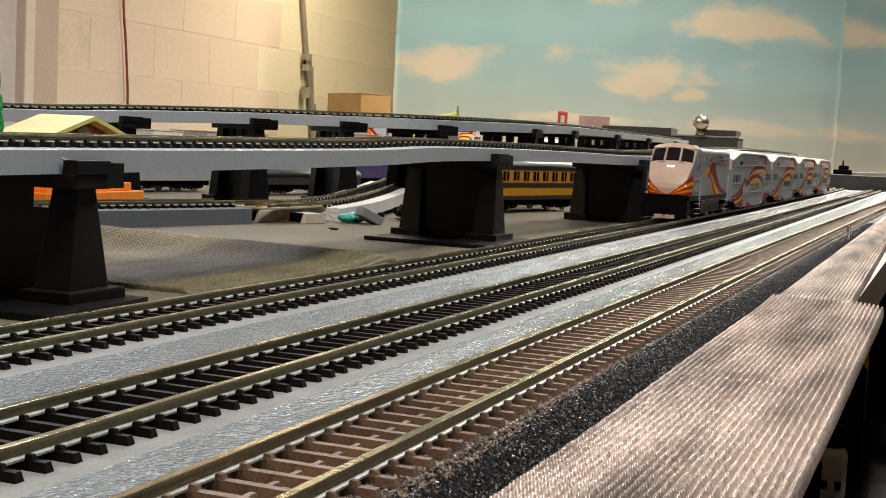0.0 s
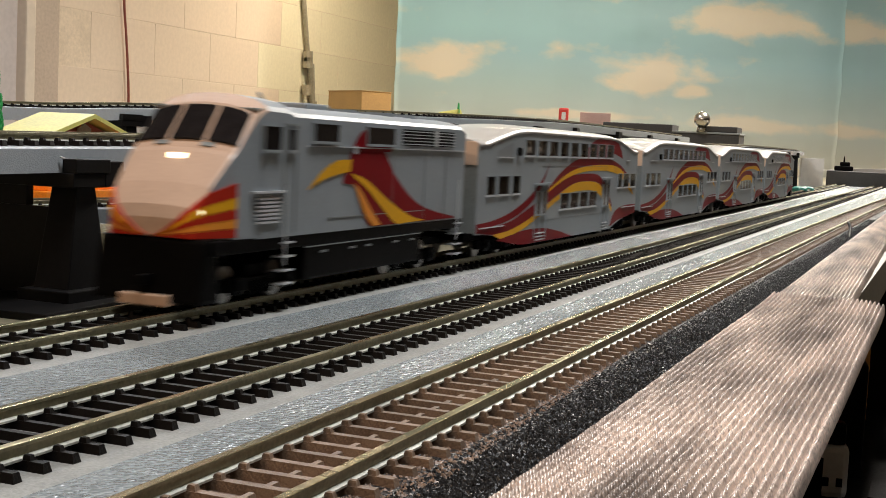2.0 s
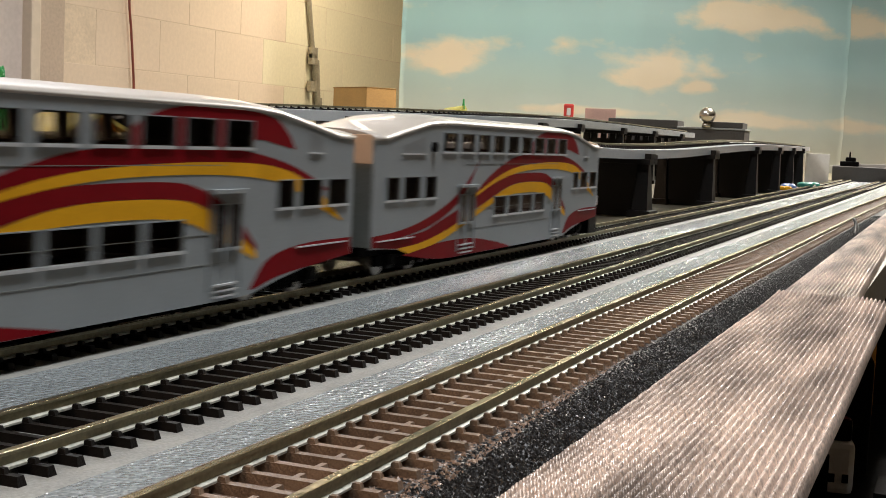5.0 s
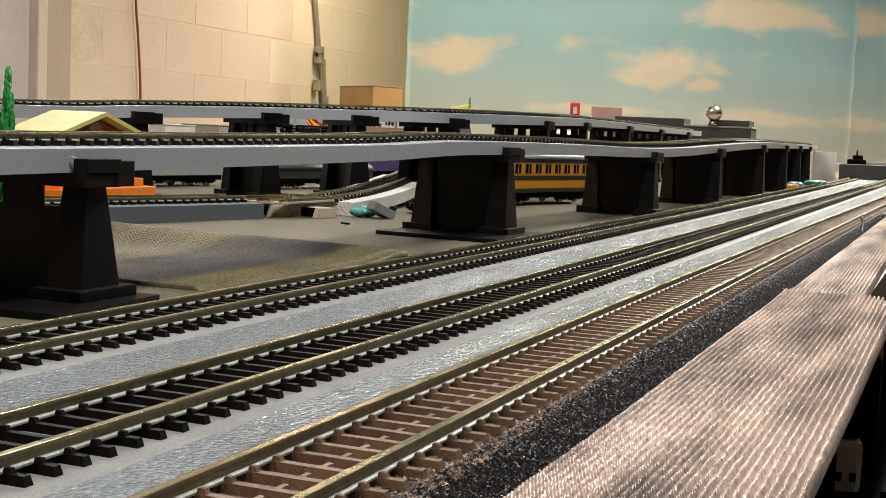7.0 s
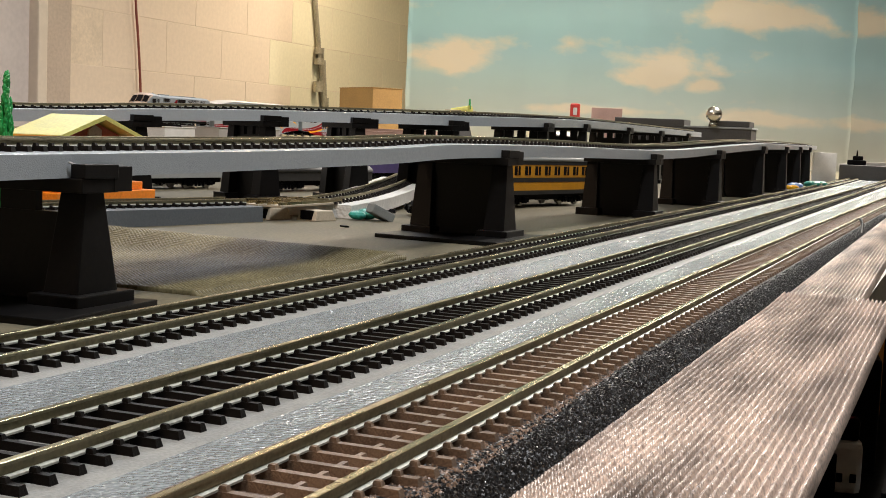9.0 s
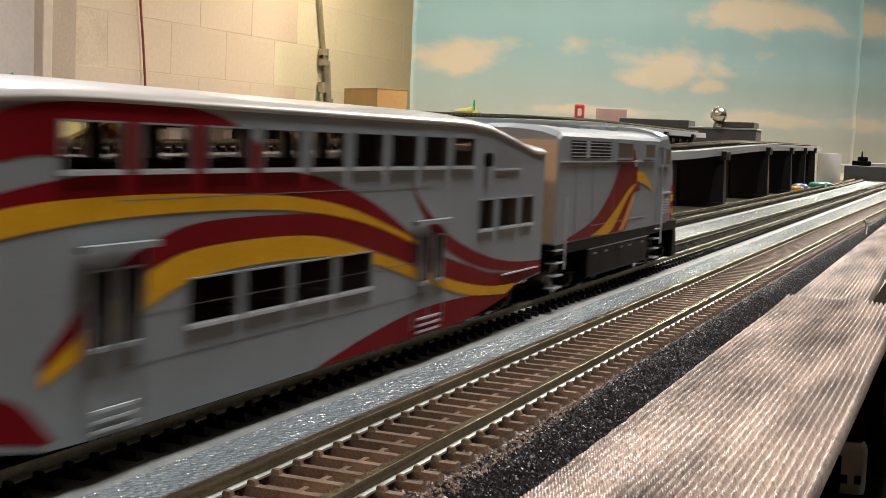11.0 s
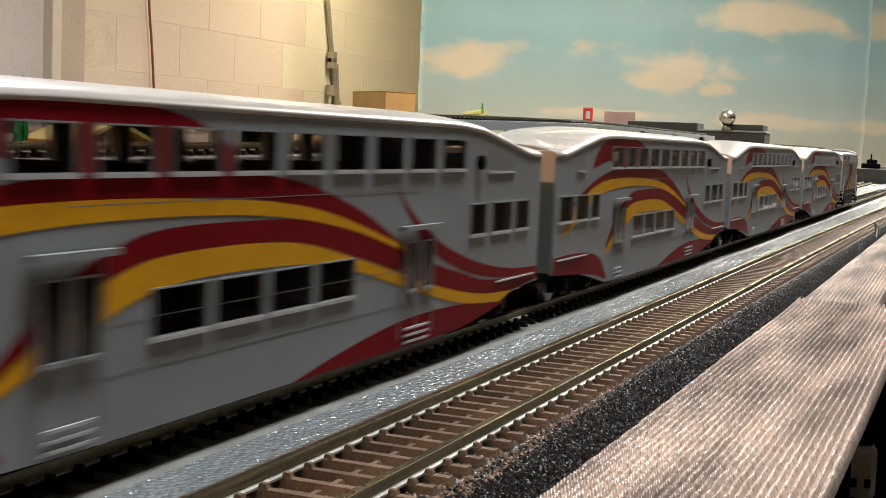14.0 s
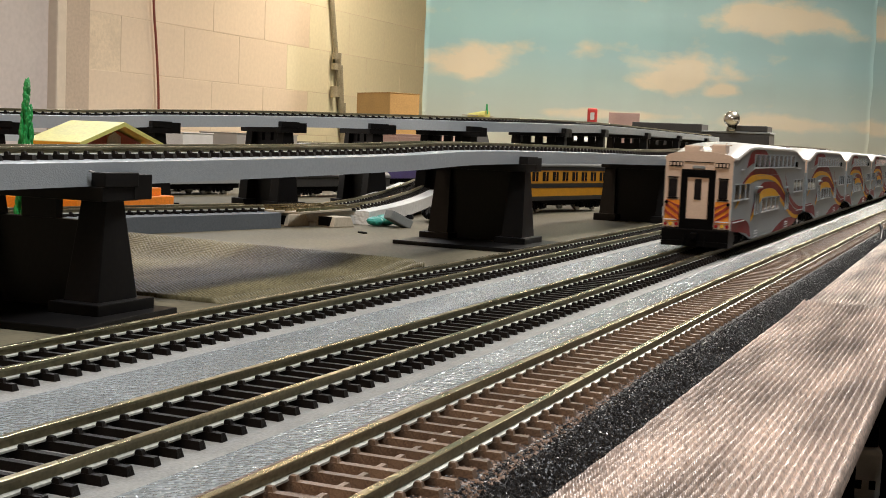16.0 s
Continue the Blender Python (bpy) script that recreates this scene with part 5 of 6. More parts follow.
        for name, mname, up, low, dz in (
                ("bird_body", "red", [(B - 114, 33), (B - 106, 45.5), (B - 97, 49.8), (B - 86, 45), (B - 72, 34), (B - 50, 24.2), (B - 14, 18.6)],
                 [(B - 112, 32.6), (B - 106, 32), (B - 103, 29), (B - 100, 25), (B - 97, 21.5), (B - 92, 18.6), (B - 80, 18.5)], 0.0),
                ("bird_beak", "yellow", [(B - 137, 31.2), (B - 127, 37), (B - 118, 39.8), (B - 108, 40.2)], [(B - 137, 31), (B - 128, 33.8), (B - 117, 35.6), (B - 109, 36.4)], 0.1),
                ("bird_band", "yellow", [(B - 108, 36), (B - 96, 33.5), (B - 78, 26.5), (B - 60, 21), (B - 46, 18.8)], [(B - 106, 34.6), (B - 96, 30.8), (B - 84, 24.4), (B - 72, 18.8), (B - 60, 18.6)], 0.1),
                ("bird_band", "orange_paint", [(B - 106, 33), (B - 100, 30), (B - 92, 24), (B - 84, 18.7)], [(B - 105, 31.6), (B - 101, 27), (B - 96, 22), (B - 90, 18.6)], 0.14),
                ("bird_crest", "red", [(B - 98, 47.2), (B - 88, 47.0), (B - 76, 44.2)], [(B - 98, 44), (B - 88, 43), (B - 78, 42.8)], 0.02)):
            band_part(name, up, low, s, body, M[mname], o, lift + dz)
        bm = rod(bmesh.new(), ((o - B + 105.5) * MM, s * (half + 0.0001), 0.0432), ((o - B + 105.5) * MM, s * (half + 0.00045), 0.0432), 0.0014, sides=12)
        part("bird_eye", bm, M["frame_white"], body)
        # walkway steps and grab irons
        for u in (46, 182):
            bm = bmesh.new()
            for z in (4.2, 8.0, 12.0, 16.0):
                block(bm, (o - u - 7) * MM, (o - u) * MM, *sorted((s * 0.0140, s * 0.0178)), z * MM, (z + 0.5) * MM)
            rod(bm, ((o - u) * MM, s * 0.0182, 0.010), ((o - u) * MM, s * 0.0182, 0.033), 0.0003, sides=6)
            part("side_ladder", bm, M["frame_white"], t)
        part("fuel_tank_side", boxed((o - 150) * MM, (o - 62) * MM, *sorted((s * 0.0120, s * 0.0165)), 0.0042, 0.0176, 0.0008), M["black"], t)
        bm = bmesh.new()
        for u in (72, 92, 104, 126, 140):
            block(bm, (o - u - 3) * MM, (o - u) * MM, *sorted((s * 0.0162, s * 0.0172)), 0.0120, 0.0126)
        block(bm, (o - 150) * MM, (o - 62) * MM, *sorted((s * 0.0162, s * 0.0170)), 0.0140, 0.0143)
        part("tank_fitting", bm, M["grey_gap"], t)
    part("underframe", boxed(-h + 0.001, h - 0.004, -half + 0.0003, half - 0.0003, 0.0145, 0.0184, 0.0004), M["black"], t)
    bm = bmesh.new()
    block(bm, h - 0.010, h + 0.0015, -0.0165, 0.0165, 0.0020, 0.0190, 0.0012, taper=(0.6, 0.98))
    part("pilot", bm, M["black"], t, "black front pilot")
    part("step_plate", boxed(h - 0.001, h + 0.0026, -0.0075, 0.0075, 0.0012, 0.0042, 0.0004), M["nose_cream"], t, "tan coupler plate")
    part("coupler", boxed(h - 0.002, h + 0.005, -0.0014, 0.0014, 0.0066, 0.0092, 0.0003), M["black"], t)
    part("coupler", boxed(-h - 0.0078, -h + 0.002, -0.0014, 0.0014, 0.0066, 0.0092, 0.0003), M["black"], t)
    part("end_wall", boxed(-h - 0.0005, -h, -half + 0.0004, half - 0.0004, 0.0185, 0.0505), M["cream"], t, "cream rear end")
    part("end_door", boxed(-h - 0.0009, -h - 0.0004, -0.0045, 0.0045, 0.020, 0.042, 0.0001), M["grey_gap"], t)
    part("tank", boxed((o - 148) * MM, (o - 66) * MM, -0.0125, 0.0125, 0.0050, 0.0150, 0.001), M["black"], t)
    truck(t, h - 0.040, axles=(-0.0155, 0.0155))
    truck(t, -h + 0.040, axles=(-0.0155, 0.0155))
    bm = bmesh.new()
    for x, r in ((-0.065, 0.0085), (-0.045, 0.0085), (-0.02, 0.0055)):
        rod(bm, (x, 0, 0.0545), (x, 0, 0.0562), r, sides=24)
    block(bm, 0.0, 0.016, -0.006, 0.006, 0.0545, 0.0570, 0.0006)
    part("roof_fan", bm, M["loco_silver"], t)
    bm = bmesh.new()
    block(bm, h - 0.046, h - 0.040, -0.003, 0.003, 0.0562, 0.0574, 0.0003)
    rod(bm, (h - 0.055, 0.006, 0.055), (h - 0.050, 0.006, 0.0585), 0.0005, sides=8)
    part("roof_horn", bm, M["loco_silver"], t)
    # the nose is blunt: draw everything ahead of the bulkhead back towards it
    base = h - 0.050
    for ob in t.children_recursive:
        for v in ob.data.vertices:
            if v.co.x > base:
                v.co.x = base + (v.co.x - base) * 0.86
    return t


CL, LL, GAP = 0.2800, 0.190, 0.0148
first_loco, first_coach, first_cab = locomotive(), coach(False), coach(True)
TRAINS = [[first_loco, first_coach, copy_thing(first_coach, pose(0, 0, 0)), copy_thing(first_coach, pose(0, 0, 0)), first_cab]]
TRAINS.append([copy_thing(o, pose(0, 0, 0)) for o in TRAINS[0]])
TRAINS.append([copy_thing(o, pose(0, 0, 0)) for o in (TRAINS[0][0], TRAINS[0][1], TRAINS[0][1])])
FAR_Y, FAR_Z = 1.15, 0.0405


def far_track(x):
    return FAR_Y


# ---- things on the layout ----
def cypress():
    """Slim moulded plastic cypress: overlapping leaf tufts round a stem."""
    t = thing("toy_tree", "bright green plastic toy cypress tree", "toy tree", "", pose(0.4265, 0.3755, TABLE))
    part("base", rod(bmesh.new(), (0, 0, 0), (0, 0, 0.002), 0.009, 0.008, 16), M["tree_green"], t)
    part("stem", rod(bmesh.new(), (0, 0, 0.002), (0, 0, 0.060), 0.0016, 0.0008), M["tree_green"], t)
    bm = bmesh.new()
    rng = random.Random(5)
    for k in range(260):
        v = rng.random() ** 0.85
        z = 0.008 + 0.066 * v
        r = 0.0030 * (1 - v) ** 0.7 * (0.55 + 0.9 * min(1, v * 6)) + 0.0001
        a = rng.uniform(0, 2 * math.pi)
        m = Matrix.Translation((r * math.cos(a), r * math.sin(a), z)) @ Matrix.Rotation(a, 4, "Z") @ Matrix.Rotation(0.16, 4, "Y") @ Matrix.Diagonal((0.0010, 0.0009, 0.0046 - 0.0022 * v, 1))
        bmesh.ops.create_icosphere(bm, subdivisions=1, radius=1.0, matrix=m)
    part("crown", bm, M["tree_green"], t)


def toy_house():
    """Plastic house: stepped orange base, red walls, lime gable roof with overhang."""
    t = thing("toy_house", "toy house with lime gable roof, red walls and orange base", "toy house", "", pose(0.606, 0.486, TABLE + 0.0035, 0, 0, 2))
    part("base", boxed(-0.046, 0.050, -0.026, 0.030, -0.0035, 0.0125, 0.0006), M["orange"], t)
    part("base_step", boxed(-0.040, 0.042, -0.022, 0.026, 0.0125, 0.0175, 0.0006), M["orange"], t)
    bm = bmesh.new()
    ring = [(-0.031, 0.0175), (0.031, 0.0175), (0.031, 0.0455), (0.0, 0.0555), (-0.031, 0.0455)]
    loft(bm, [[(x, y, z) for x, z in ring] for y in (-0.016, 0.008)])
    part("house_wall", bm, M["house_red"], t)
    for s in (-1, 1):
        bm = bmesh.new()
        ring = [(0.0, 0.0598), (s * 0.041, 0.0466), (s * 0.041, 0.0440), (0.0, 0.0570)]
        loft(bm, [[(x, y, z) for x, z in ring] for y in (-0.024, 0.014)])
        part("roof_slope", bm, M["roof_lime"], t)
        part("fascia", boxed(*sorted((s * 0.0412, s * 0.0425)), -0.024, 0.014, 0.0405, 0.0462, 0.0002), M["coach_yellow"], t, "amber fascia board")
    bm = bmesh.new()
    loft(bm, [[(x, y, z) for x, z in ((-0.006, 0.045), (0.006, 0.045), (0.006, 0.0505), (0.0, 0.0535), (-0.006, 0.0505))] for y in (-0.0172, -0.0158)])
    part("gable_window", bm, M["tan"], t)
    for x in (-0.018, 0.016):
        part("window", boxed(x - 0.006, x + 0.006, -0.0168, -0.0155, 0.024, 0.036, 0.0002), M["glass"], t)
    part("chimney", boxed(0.010, 0.018, -0.002, 0.006, 0.0175, 0.030, 0.0004), M["house_red"], t)
    for ob in t.children:
        for v in ob.data.vertices:
            if v.co.z > 0.0175:
                v.co.z = 0.0175 + (v.co.z - 0.0175) * 0.92


def boxcar(name, label, category, at, rz, length, body, roof, stripes=(), height=0.046, group=""):
    """Small rail vehicle: panelled body, curved roof, window row, trucks and couplers."""
    t = thing(name, label, category, group, pose(*at, 0, 0, rz))
    h = length / 2
    part("body", boxed(-h, h, -0.0165, 0.0165, 0.010, height - 0.008, 0.0005), body, t)
    bm = bmesh.new()
    loft(bm, [[(x, -0.0172 * math.cos(a), height - 0.008 + 0.008 * math.sin(a)) for a in np.linspace(0, math.pi, 9)] for x in (-h - 0.001, h + 0.001)])
    part("roof", bm, roof, t, "", True)
    for z0, z1, m in stripes:
        for s in (-1, 1):
            part("stripe", boxed(-h + 0.0002, h - 0.0002, *sorted((s * 0.0164, s * 0.0168)), z0, z1), m, t)
    part("underframe", boxed(-h + 0.003, h - 0.003, -0.013, 0.013, 0.0055, 0.010, 0.0004), M["black"], t)
    truck(t, h - 0.034)
    truck(t, -h + 0.034)
    return t


def yellow_coach():
    t = boxcar("heritage_coach", "parked amber and dark grey model coach with silver roof", "train car", (1.040, 0.345, TABLE + 0.0010), -11.5, 0.165, M["coach_yellow"], M["grey_roof"],
               ((0.0205, 0.0242, M["dark"]), (0.0100, 0.0135, M["dark"]), (0.0350, 0.0385, M["dark"])))
    for k in range(9):
        for s in (-1, 1):
            x = -0.074 + 0.0168 * k
            part("window", boxed(x, x + 0.0092, *sorted((s * 0.0163, s * 0.0170)), 0.0262, 0.0338, 0.0002), M["glass"], t)
            part("window_post", boxed(x + 0.0043, x + 0.0049, *sorted((s * 0.0168, s * 0.0172)), 0.0262, 0.0338), M["coach_yellow"], t)


def abutment():
    """End of the ramp: tan moulded bents with track panels lying over them."""
    t = thing("track_abutment", "tan plastic track bents with loose rail panels", "model abutment", "", pose(0.702, 0.402, TABLE, 0, 0, -14))
    for k, (x, y) in enumerate(((-0.012, 0.018), (-0.008, -0.004), (0.012, -0.024))):
        part("bent", boxed(x - 0.010, x + 0.010, y - 0.008, y + 0.008, 0, 0.0085 - 0.001 * k, 0.0006, taper=(0.75, 0.85)), M["tan"], t)
        # black block on the solid bent, for the shade of a hollow
        part("opening_shade", boxed(x - 0.0104, x - 0.0060, y - 0.0045, y + 0.0045, 0.001, 0.0065), M["black"], t)
    for k, (y, a) in enumerate(((0.012, 0.05), (-0.002, 0.16), (-0.016, 0.22))):
        bm = boxed(-0.030, 0.050, y - 0.0055, y + 0.0055, 0.0088, 0.0102, 0.0003, m=Matrix.Rotation(a, 4, "Z"))
        part("track_panel", bm, M["tan"], t)
        bm = bmesh.new()
        for s in (-1, 1):
            block(bm, -0.030, 0.050, y + s * 0.004 - 0.0005, y + s * 0.004 + 0.0005, 0.0102, 0.0120, m=Matrix.Rotation(a, 4, "Z"))
        part("panel_rail", bm, M["rail"], t)


def lump(bm, at, r, seed, squash=0.6):
    made = bmesh.ops.create_icosphere(bm, subdivisions=2, radius=r, matrix=Matrix.Translation(at) @ Matrix.Diagonal((1, 1, squash, 1)))["verts"]
    for v in made:
        v.co += v.co.normalized() * r * 0.35 * noise.noise(v.co * 120 + Vector((seed, 0, 0)))
    return bm


def toy_truck(at, rz, body, cab_mat, label):
    """Small road vehicle: cab, bed, bumpers and four wheels."""
    t = thing("toy_truck", label, "toy vehicle", "toy vehicles", pose(*at, 0, 0, rz))
    part("chassis", boxed(-0.020, 0.020, -0.0075, 0.0075, 0.003, 0.0055, 0.0004), M["dark"], t)
    part("bed", boxed(-0.020, 0.006, -0.009, 0.009, 0.0055, 0.014, 0.0006), body, t)
    part("cab", boxed(0.007, 0.020, -0.0085, 0.0085, 0.0045, 0.016, 0.0015, taper=(0.75, 0.9)), cab_mat, t)
    part("windscreen", boxed(0.0175, 0.0194, -0.007, 0.007, 0.0105, 0.0145, 0.0002), M["glass"], t)
    for x in (-0.012, 0.013):
        for s in (-1, 1):
            part("wheel", rod(bmesh.new(), (x, s * 0.0062, 0.0035), (x, s * 0.0088, 0.0035), 0.0035, sides=14), M["black"], t)
    return t


def carton(name, at, size, rz, material, label, category="box", flap=True):
    """Closed carton with lid seam and taped edge."""
    t = thing(name, label, category, "", pose(*at, 0, 0, rz))
    x, y, z = size
    part("carton_body", boxed(-x / 2, x / 2, -y / 2, y / 2, 0, z, min(size) * 0.015), material, t)
    if flap:
        part("lid_flap", boxed(-x / 2 - 0.001, x / 2 + 0.001, -y / 2 - 0.001, 0.0, z, z + min(size) * 0.02, 0.0005), material, t)
        part("lid_flap", boxed(-x / 2 - 0.001, x / 2 + 0.001, 0.001, y / 2 + 0.001, z, z + min(size) * 0.02, 0.0005), material, t)
    return t


cypress()
toy_house()
yellow_coach()
abutment()

bm = bmesh.new()
for k, (x, y) in enumerate(((0, 0), (0.009, 0.006), (-0.008, 0.004), (0.004, -0.006))):
    lump(bm, (x, y, 0.0035), 0.0055, k)
ob = part("plastic_scrap", bm, M["teal"])
ob.matrix_basis = pose(0.742, 0.356, TABLE)
tagged(ob, "crumpled teal plastic scrap on the table", "scrap")
ob = part("rail_clip", boxed(-0.010, 0.008, -0.004, 0.004, 0, 0.006, 0.0008), M["grey_gap"])
ob.matrix_basis = pose(0.738, 0.346, TABLE + 0.002, 0, 24, -30)
tagged(ob, "grey plastic block leaning on teal scrap", "block")
ob = part("black_clip", boxed(-0.005, 0.005, -0.003, 0.003, 0, 0.003, 0.0006, taper=(0.5, 0.7)), M["black"])
ob.matrix_basis = pose(0.826, 0.378, TABLE, 0, 0, 20)
tagged(ob, "small black plastic clip on the table", "clip")
ob = part("black_clip", boxed(-0.004, 0.004, -0.0015, 0.0015, 0, 0.001, 0.0003), M["black"])
ob.matrix_basis = pose(0.672, 0.338, TABLE, 0, 0, 50)
tagged(ob, "small black plastic clip on the table", "clip")
spare = thing("spare_truck", "spare black model train truck on the table", "train truck", "", pose(0.815, 0.345, TABLE, 0, 0, 30))
truck(spare, 0.0)
toy_truck((0.47, 0.56, TABLE), 10, M["white"], M["red_plastic"], "white toy truck with a red cab")
toy_truck((1.17, 0.640, TABLE), -20, M["red_plastic"], M["white"], "red toy truck with a white cab")
toy_truck((1.10, 0.645, TABLE), 30, M["white"], M["dark"], "white toy truck with a dark cab")
toy_truck((1.00, 0.70, TABLE), 12, M["grey_roof"], M["grey_roof"], "plain grey toy truck on the table")
boxcar("gondola_car", "parked dark model freight car", "train car", (1.07, 0.578, TABLE), -10, 0.16, M["dark"], M["dark"], (), 0.026, "parked freight cars")
boxcar("freight_car", "parked dark purple model freight car", "train car", (1.45, 0.655, TABLE), -8, 0.20, M["purple"], M["dark"], (), 0.034, "parked freight cars")
boxcar("freight_car", "parked grey model freight car", "train car", (0.93, 0.66, TABLE), -6, 0.17, M["grey_roof"], M["white"], (), 0.036, "parked freight cars")
boxcar("freight_car", "parked red and white model freight car", "train car", (2.05, 0.64, TABLE + 0.028), 4, 0.24, M["red_plastic"], M["white"], ((0.028, 0.036, M["white"]),), 0.046, "parked freight cars")
ob = part("car_riser", boxed(-0.16, 0.16, -0.03, 0.03, 0, 0.028, 0.001), M["dark"])
ob.matrix_basis = pose(2.05, 0.64, TABLE, 0, 0, 4)
tagged(ob, "dark riser block under a parked freight car", "riser")
# clutter row; its black cars also stand in for shadow under the upper deck
for x, y, a, n, mname, what in ((1.29, 0.70, -7, 0.17, "dark", "black"), (1.62, 0.74, -5, 0.20, "dark", "black"), (0.72, 0.71, 3, 0.18, "grey_roof", "grey"), (1.85, 0.70, -5, 0.2, "house_red", "brick red"), (1.1, 0.77, -3, 0.2, "dark", "black")):
    boxcar("freight_car", "parked " + what + " model freight car on the table", "train car", (x, y, TABLE), a, n, M[mname], M["dark"], (), 0.040, "parked freight cars")
carton("shoe_box", (1.22, 0.86, TABLE), (0.09, 0.06, 0.054), 12, M["white"], "cream cardboard box on the table")
carton("shoe_box", (1.48, 0.92, TABLE), (0.14, 0.06, 0.056), -4, M["roof_white"], "off-white long box on the table")
carton("parts_box", (1.80, 0.84, TABLE), (0.12, 0.10, 0.060), 14, M["pink"], "faded pink parts box on the table")
carton("parts_box", (2.25, 1.0, TABLE), (0.20, 0.12, 0.066), 6, M["pink"], "faded pink parts box on the table")
carton("cardboard_box", (2.66, 1.285, TABLE), (0.08, 0.145, 0.161), -32, M["card"], "brown cardboard box at the back of the table")

# tray of small toys under the viaduct
t = thing("toy_tray", "dark shallow tray with red and white toy pieces", "tray", "", pose(1.22, 0.70, TABLE, 0, 0, -58))
part("tray_floor", boxed(-0.055, 0.055, -0.022, 0.022, 0, 0.002, 0.0004), M["dark"], t)
for x0, x1, y0, y1 in ((-0.055, 0.055, -0.024, -0.022), (-0.055, 0.055, 0.022, 0.024), (-0.057, -0.055, -0.024, 0.024), (0.055, 0.057, -0.024, 0.024)):
    part("tray_side", boxed(x0, x1, y0, y1, 0, 0.010, 0.0004), M["dark"], t)
for k, (x, y, r, mname, what) in enumerate(((-0.040, 0.0, 0.0085, "red_plastic", "red"), (-0.022, 0.004, 0.010, "red_plastic", "red"), (0.018, -0.004, 0.0095, "white", "white"), (0.036, 0.005, 0.008, "tan", "tan"))):
    m = pose(1.22, 0.70, TABLE, 0, 0, -58) @ Matrix.Translation((x, y, 0.002))
    ob = part("toy_piece", block(bmesh.new(), -r, r, -r * 0.7, r * 0.7, 0, r * 2.0, 0.002, taper=(0.35 if k == 0 else 0.8, 0.6)), M[mname])
    ob.matrix_basis = m @ Matrix.Rotation(0.6 * k, 4, "Z")
    tagged(ob, what + " plastic toy piece standing in a dark tray", "toy piece", "toy pieces")

# toy plane on a stand
t = thing("toy_plane", "small olive and yellow toy plane on a stand", "toy plane", "", pose(2.45, 0.975, TABLE, 0, 0, 60))
part("stand", boxed(-0.03, 0.03, -0.03, 0.03, 0, 0.108, 0.002, taper=(0.3, 0.3)), M["dark"], t)
part("fuselage", rod(bmesh.new(), (-0.03, 0, 0.116), (0.03, 0, 0.113), 0.008, 0.005, 14), M["roof_lime"], t)
part("wing", boxed(-0.008, 0.010, -0.035, 0.035, 0.112, 0.114, 0.0006), M["tan"], t)
part("tail_fin", boxed(-0.032, -0.024, -0.0008, 0.0008, 0.116, 0.137, 0.0003, taper=(0.4, 1)), M["tree_green"], t)

# sign, pale case and dark hall with a polished ball
t = thing("red_sign", "red framed sign with white centre on a post", "sign", "", pose(2.98, 0.888, TABLE, 0, 0, 17))
part("post", boxed(-0.004, 0.004, -0.004, 0.004, 0, 0.118, 0.0005), M["dark"], t)
part("board", boxed(-0.004, 0.004, -0.012, 0.012, 0.114, 0.152, 0.004), M["red_plastic"], t)
part("sign_face", boxed(-0.0048, -0.0038, -0.005, 0.005, 0.124, 0.142, 0.002), M["white"], t)
carton("pale_case", (3.06, 0.83, TABLE), (0.05, 0.075, 0.145), 15, M["pink"], "pale pink case behind the sign", flap=False)
t = thing("dark_hall", "dark flat-roofed model hall at the back", "model building", "", pose(3.02, 0.62, TABLE, 0, 0, 2))
part("main_block", boxed(-0.05, 0.05, -0.155, 0.165, 0, 0.104, 0.002), M["dark"], t)
part("upper_block", boxed(-0.05, 0.04, 0.00, 0.166, 0.104, 0.122, 0.002), M["dark"], t)
part("roof_edge", boxed(-0.053, 0.053, -0.157, 0.00, 0.104, 0.108, 0.001), M["grey_gap"], t)
part("side_block", boxed(-0.05, 0.04, -0.150, -0.075, 0.108, 0.122, 0.002), M["dark"], t)
bm = bmesh.new()
bmesh.ops.create_uvsphere(bm, u_segments=28, v_segments=16, radius=0.019, matrix=Matrix.Translation((2.97, 0.55, TABLE + 0.136)))
for k in range(5):
    bmesh.ops.create_cone(bm, cap_ends=True, segments=16, radius1=0.012, radius2=0.010, depth=0.01, matrix=Matrix.Translation((2.97, 0.55, TABLE + 0.113)))
tagged(part("metal_ball", bm, M["chrome"], None, "", True), "polished metal ball on the dark hall roof", "ornament")

# far end of the layout
tagged(part("table_extension", boxed(2.4, 4.3, -0.9, 0.0308, TABLE - 0.02, TABLE), M["table"]), "brown-black painted end of the layout table", "table", kind="structure")
t = thing("dark_shed", "long dark low shed with pale sloping roof", "model building", "", pose(2.95, 0.10, TABLE, 0, 0, 4))
part("shed_body", boxed(-0.06, 0.06, -0.35, 0.16, 0, 0.034, 0.002), M["dark"], t)
bm = bmesh.new()
loft(bm, [[(x, 0.17, 0.034), (x, -0.36, 0.034), (x, -0.36, 0.060), (x, -0.05, 0.046), (x, 0.10, 0.040)] for x in (-0.02, 0.066)])
part("shed_roof", bm, M["roof_white"], t, "pale sloping roof")
bm = bmesh.new()
rod(bm, (-0.03, 0.125, 0.034), (-0.03, 0.125, 0.066), 0.0035, 0.0012)
block(bm, -0.038, -0.022, 0.105, 0.145, 0.034, 0.045, 0.003)
block(bm, -0.034, -0.026, 0.112, 0.134, 0.044, 0.054, 0.003)
part("mast", bm, M["black"], t)
carton("white_case", (2.62, 0.262, TABLE), (0.05, 0.045, 0.058), 8, M["white"], "whitish lilac case by the last pier", flap=False)
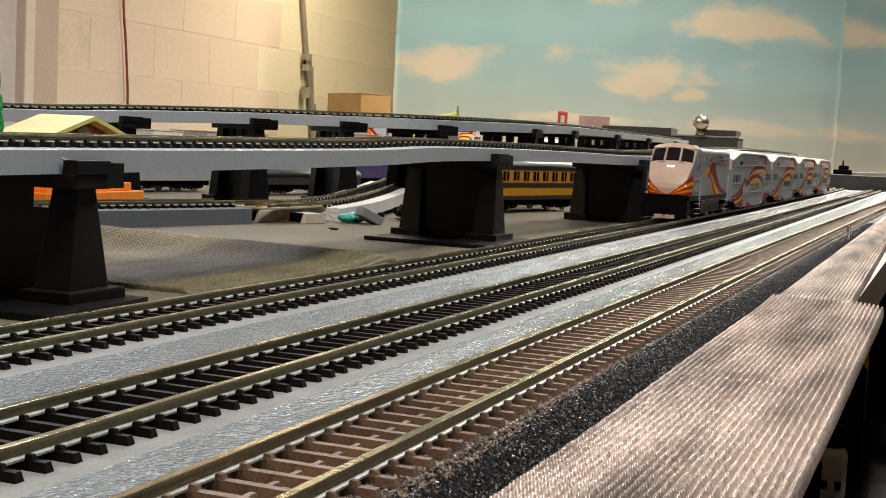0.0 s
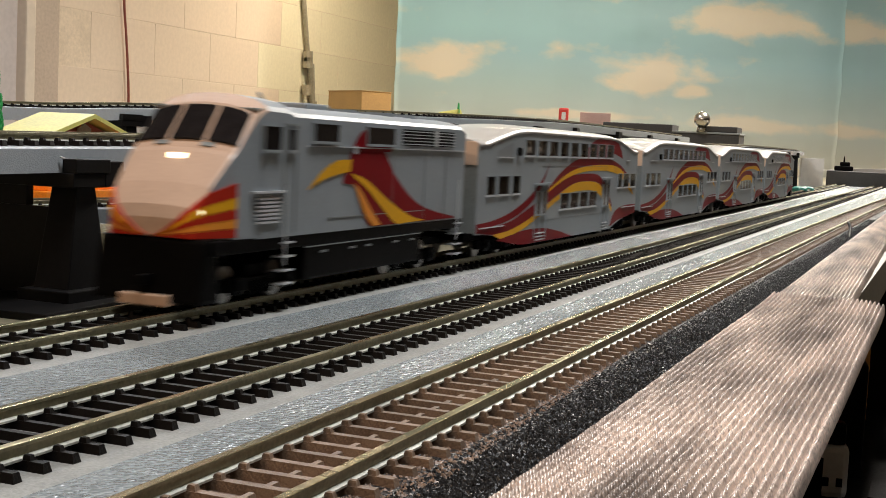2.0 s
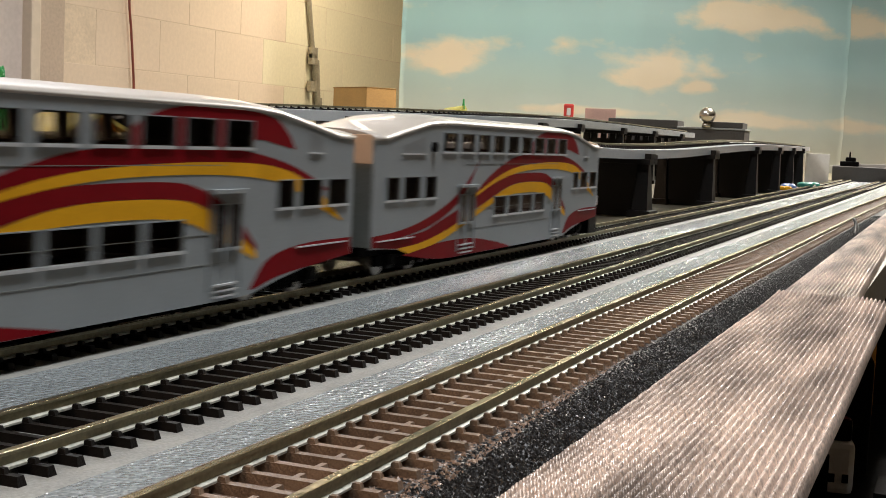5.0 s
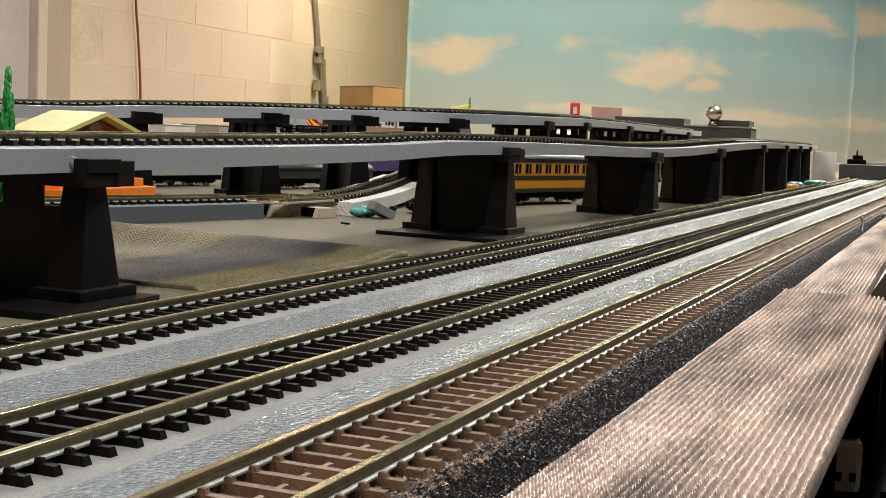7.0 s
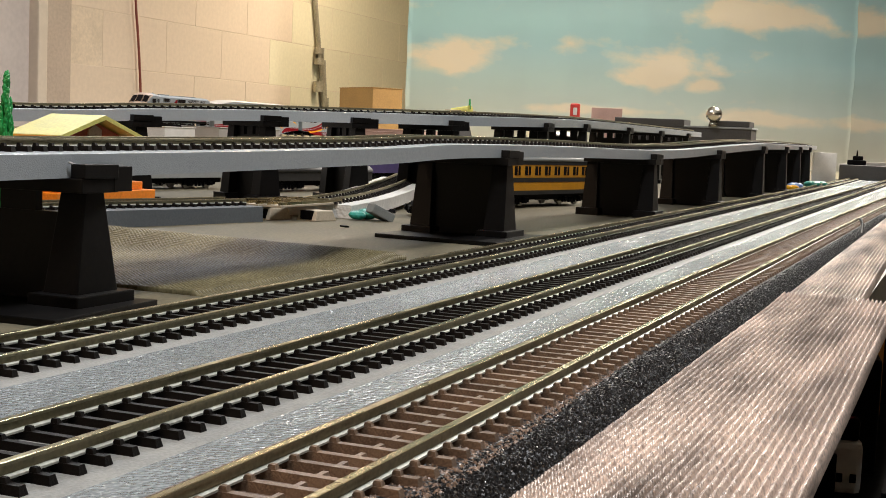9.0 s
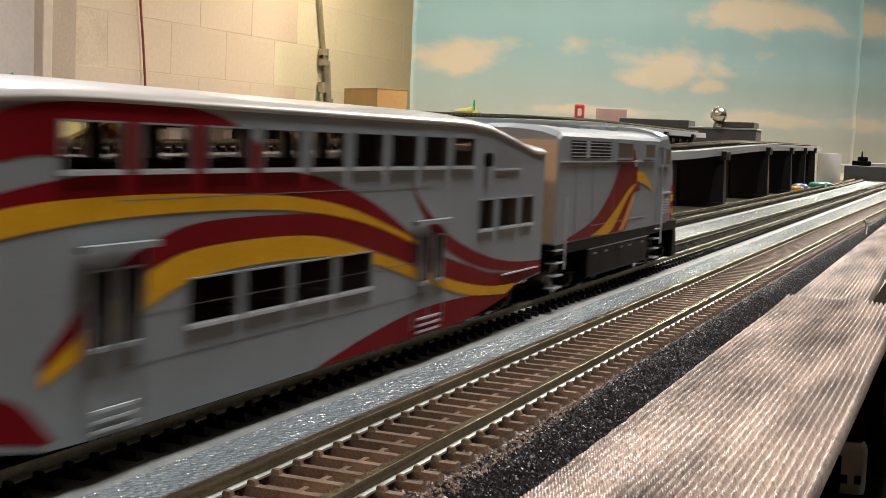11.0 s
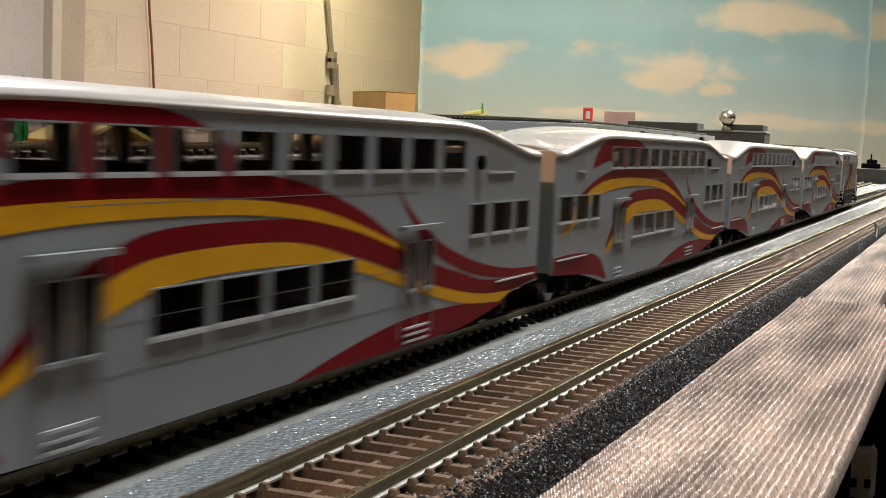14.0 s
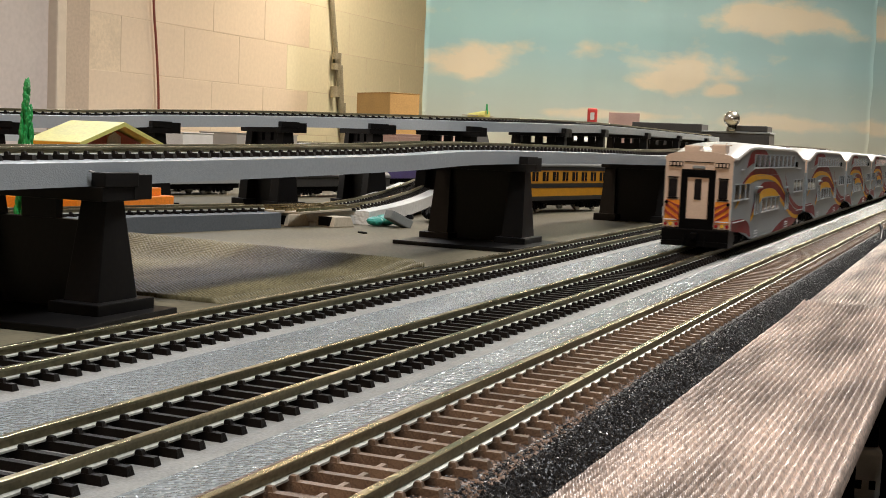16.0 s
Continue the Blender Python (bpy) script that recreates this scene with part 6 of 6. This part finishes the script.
carton("red_house_box", (3.7, 0.06, TABLE), (0.06, 0.14, 0.085), 5, M["pink"], "reddish model block at the table end", flap=False)
for x, y, r, mname, what in ((1.90, 0.232, 0.010, "yellow", "yellow"), (1.96, 0.235, 0.013, "blue", "pale blue"), (2.10, 0.226, 0.014, "teal", "teal"), (2.2, 0.224, 0.012, "teal", "teal")):
    bm = bmesh.new()
    for k in range(4):
        lump(bm, (x + 0.006 * math.cos(2.1 * k), y + 0.005 * math.sin(2.1 * k), TABLE + r * 0.45), r * 0.62, k + x)
    tagged(part("modelling_clay", bm, M[mname]), what + " lump of modelling clay by the track", "clay lump", "clay lumps")
cable("black_wire", [(0.905, 0.0625, SHEET - 0.001), (0.925, 0.0635, 0.0), (0.932, 0.0645, 0.0030), (0.938, 0.066, 0.0045)], 0.0011, M["tie"], "black wire end sticking up at the roadbed edge", "wire")
cable("feeder_wire", [(0.296, 0.2375, 0.0375), (0.300, 0.236, 0.0362), (0.306, 0.2335, 0.0335)], 0.0003, M["frame_white"], "thin silver feeder wire on the viaduct side", "wire")

# shelf below the table edge, added and coloured black for the darkness there
tagged(part("added_dark_shelf", boxed(-0.3, 4.0, -0.35, 0.9, -0.36, -0.335), M["black"]), "added black shelf for the dark space below the table", "shelf", kind="structure")
tagged(part("table_apron", boxed(-2.0, 2.4, 0.75, 0.77, -0.335, TABLE - 0.0205), M["dark"]), "dark board panel under the table", "apron", kind="structure")
t = thing("power_adapter", "white two-socket power adapter on the lower shelf", "power adapter", "", pose(1.50, 0.105, -0.335, 0, 0, 12))
part("adapter_case", boxed(-0.018, 0.018, -0.018, 0.018, 0, 0.060, 0.007), M["white"], t)
part("plug_block", boxed(-0.012, 0.012, -0.014, 0.010, 0.060, 0.086, 0.005), M["black"], t, "black plug in the adapter")
for y in (-0.008, 0.007):
    part("socket", boxed(-0.0192, -0.0175, y - 0.0035, y + 0.0035, 0.014, 0.024, 0.0005), M["black"], t)
t = thing("control_box", "black control box with a red pilot lamp", "control box", "", pose(1.62, 0.16, -0.335, 0, 0, 8))
part("case", boxed(-0.04, 0.04, -0.08, 0.05, 0, 0.14, 0.004), M["black"], t)
part("pilot_lamp", rod(bmesh.new(), (-0.041, -0.047, 0.118), (-0.045, -0.047, 0.118), 0.004, sides=12), M["pilot"], t, "glowing red pilot lamp")
t = carton("wood_block", (2.0, 0.13, -0.335), (0.08, 0.05, 0.16), 20, M["card"], "tan wooden block on the lower shelf", "block", False)
for k, (x, y, z, h, mm) in enumerate(((1.35, 0.03, 0.05, 0.05, "black"), (1.9, 0.02, 0.06, 0.16, "card"), (2.1, 0.10, 0.08, 0.22, "black"), (1.3, 0.14, 0.06, 0.09, "black"))):
    carton("storage_box", (x, y, -0.335), (0.07, z, h), 10 * k, M[mm], ("black", "brown cardboard", "black", "black")[k] + " storage box on the lower shelf", flap=False)


def motions():
    """Each train runs at an even speed along its track: track, direction, height, time, where its head then is, speed, start and stop."""
    runs = ((TRAINS[0], track_c, -1, 0.0, 2.0, 0.466 - LL - GAP / 2, 0.329, 0.0, 7.4),
            (TRAINS[1], track_b, 1, 0.0, 14.5, 0.2125 + 4 * (CL + GAP) + LL, 0.2905, 8.0, 16.0),
            (TRAINS[2], far_track, -1, FAR_Z, 9.2, 1.52, 0.21, 5.5, 16.0))
    for cars, track, sense, z, t0, head0, speed, starts, stops in runs:
        back = LL / 2
        for i, car in enumerate(cars):
            rows = []
            for k in range(33):
                t = k * 0.5
                x = head0 + sense * speed * (min(max(t, starts), stops) - t0) - sense * back
                q = max(-0.6, min(3.0, x))
                a = math.degrees(heading(track, q)) + (180 if sense < 0 else 0)
                rows.append((t, pose(x, track(q), z, 0, 0, a)))
            walk(car, rows)
            back += (LL + CL) / 2 + GAP if i == 0 else CL + GAP


motions()
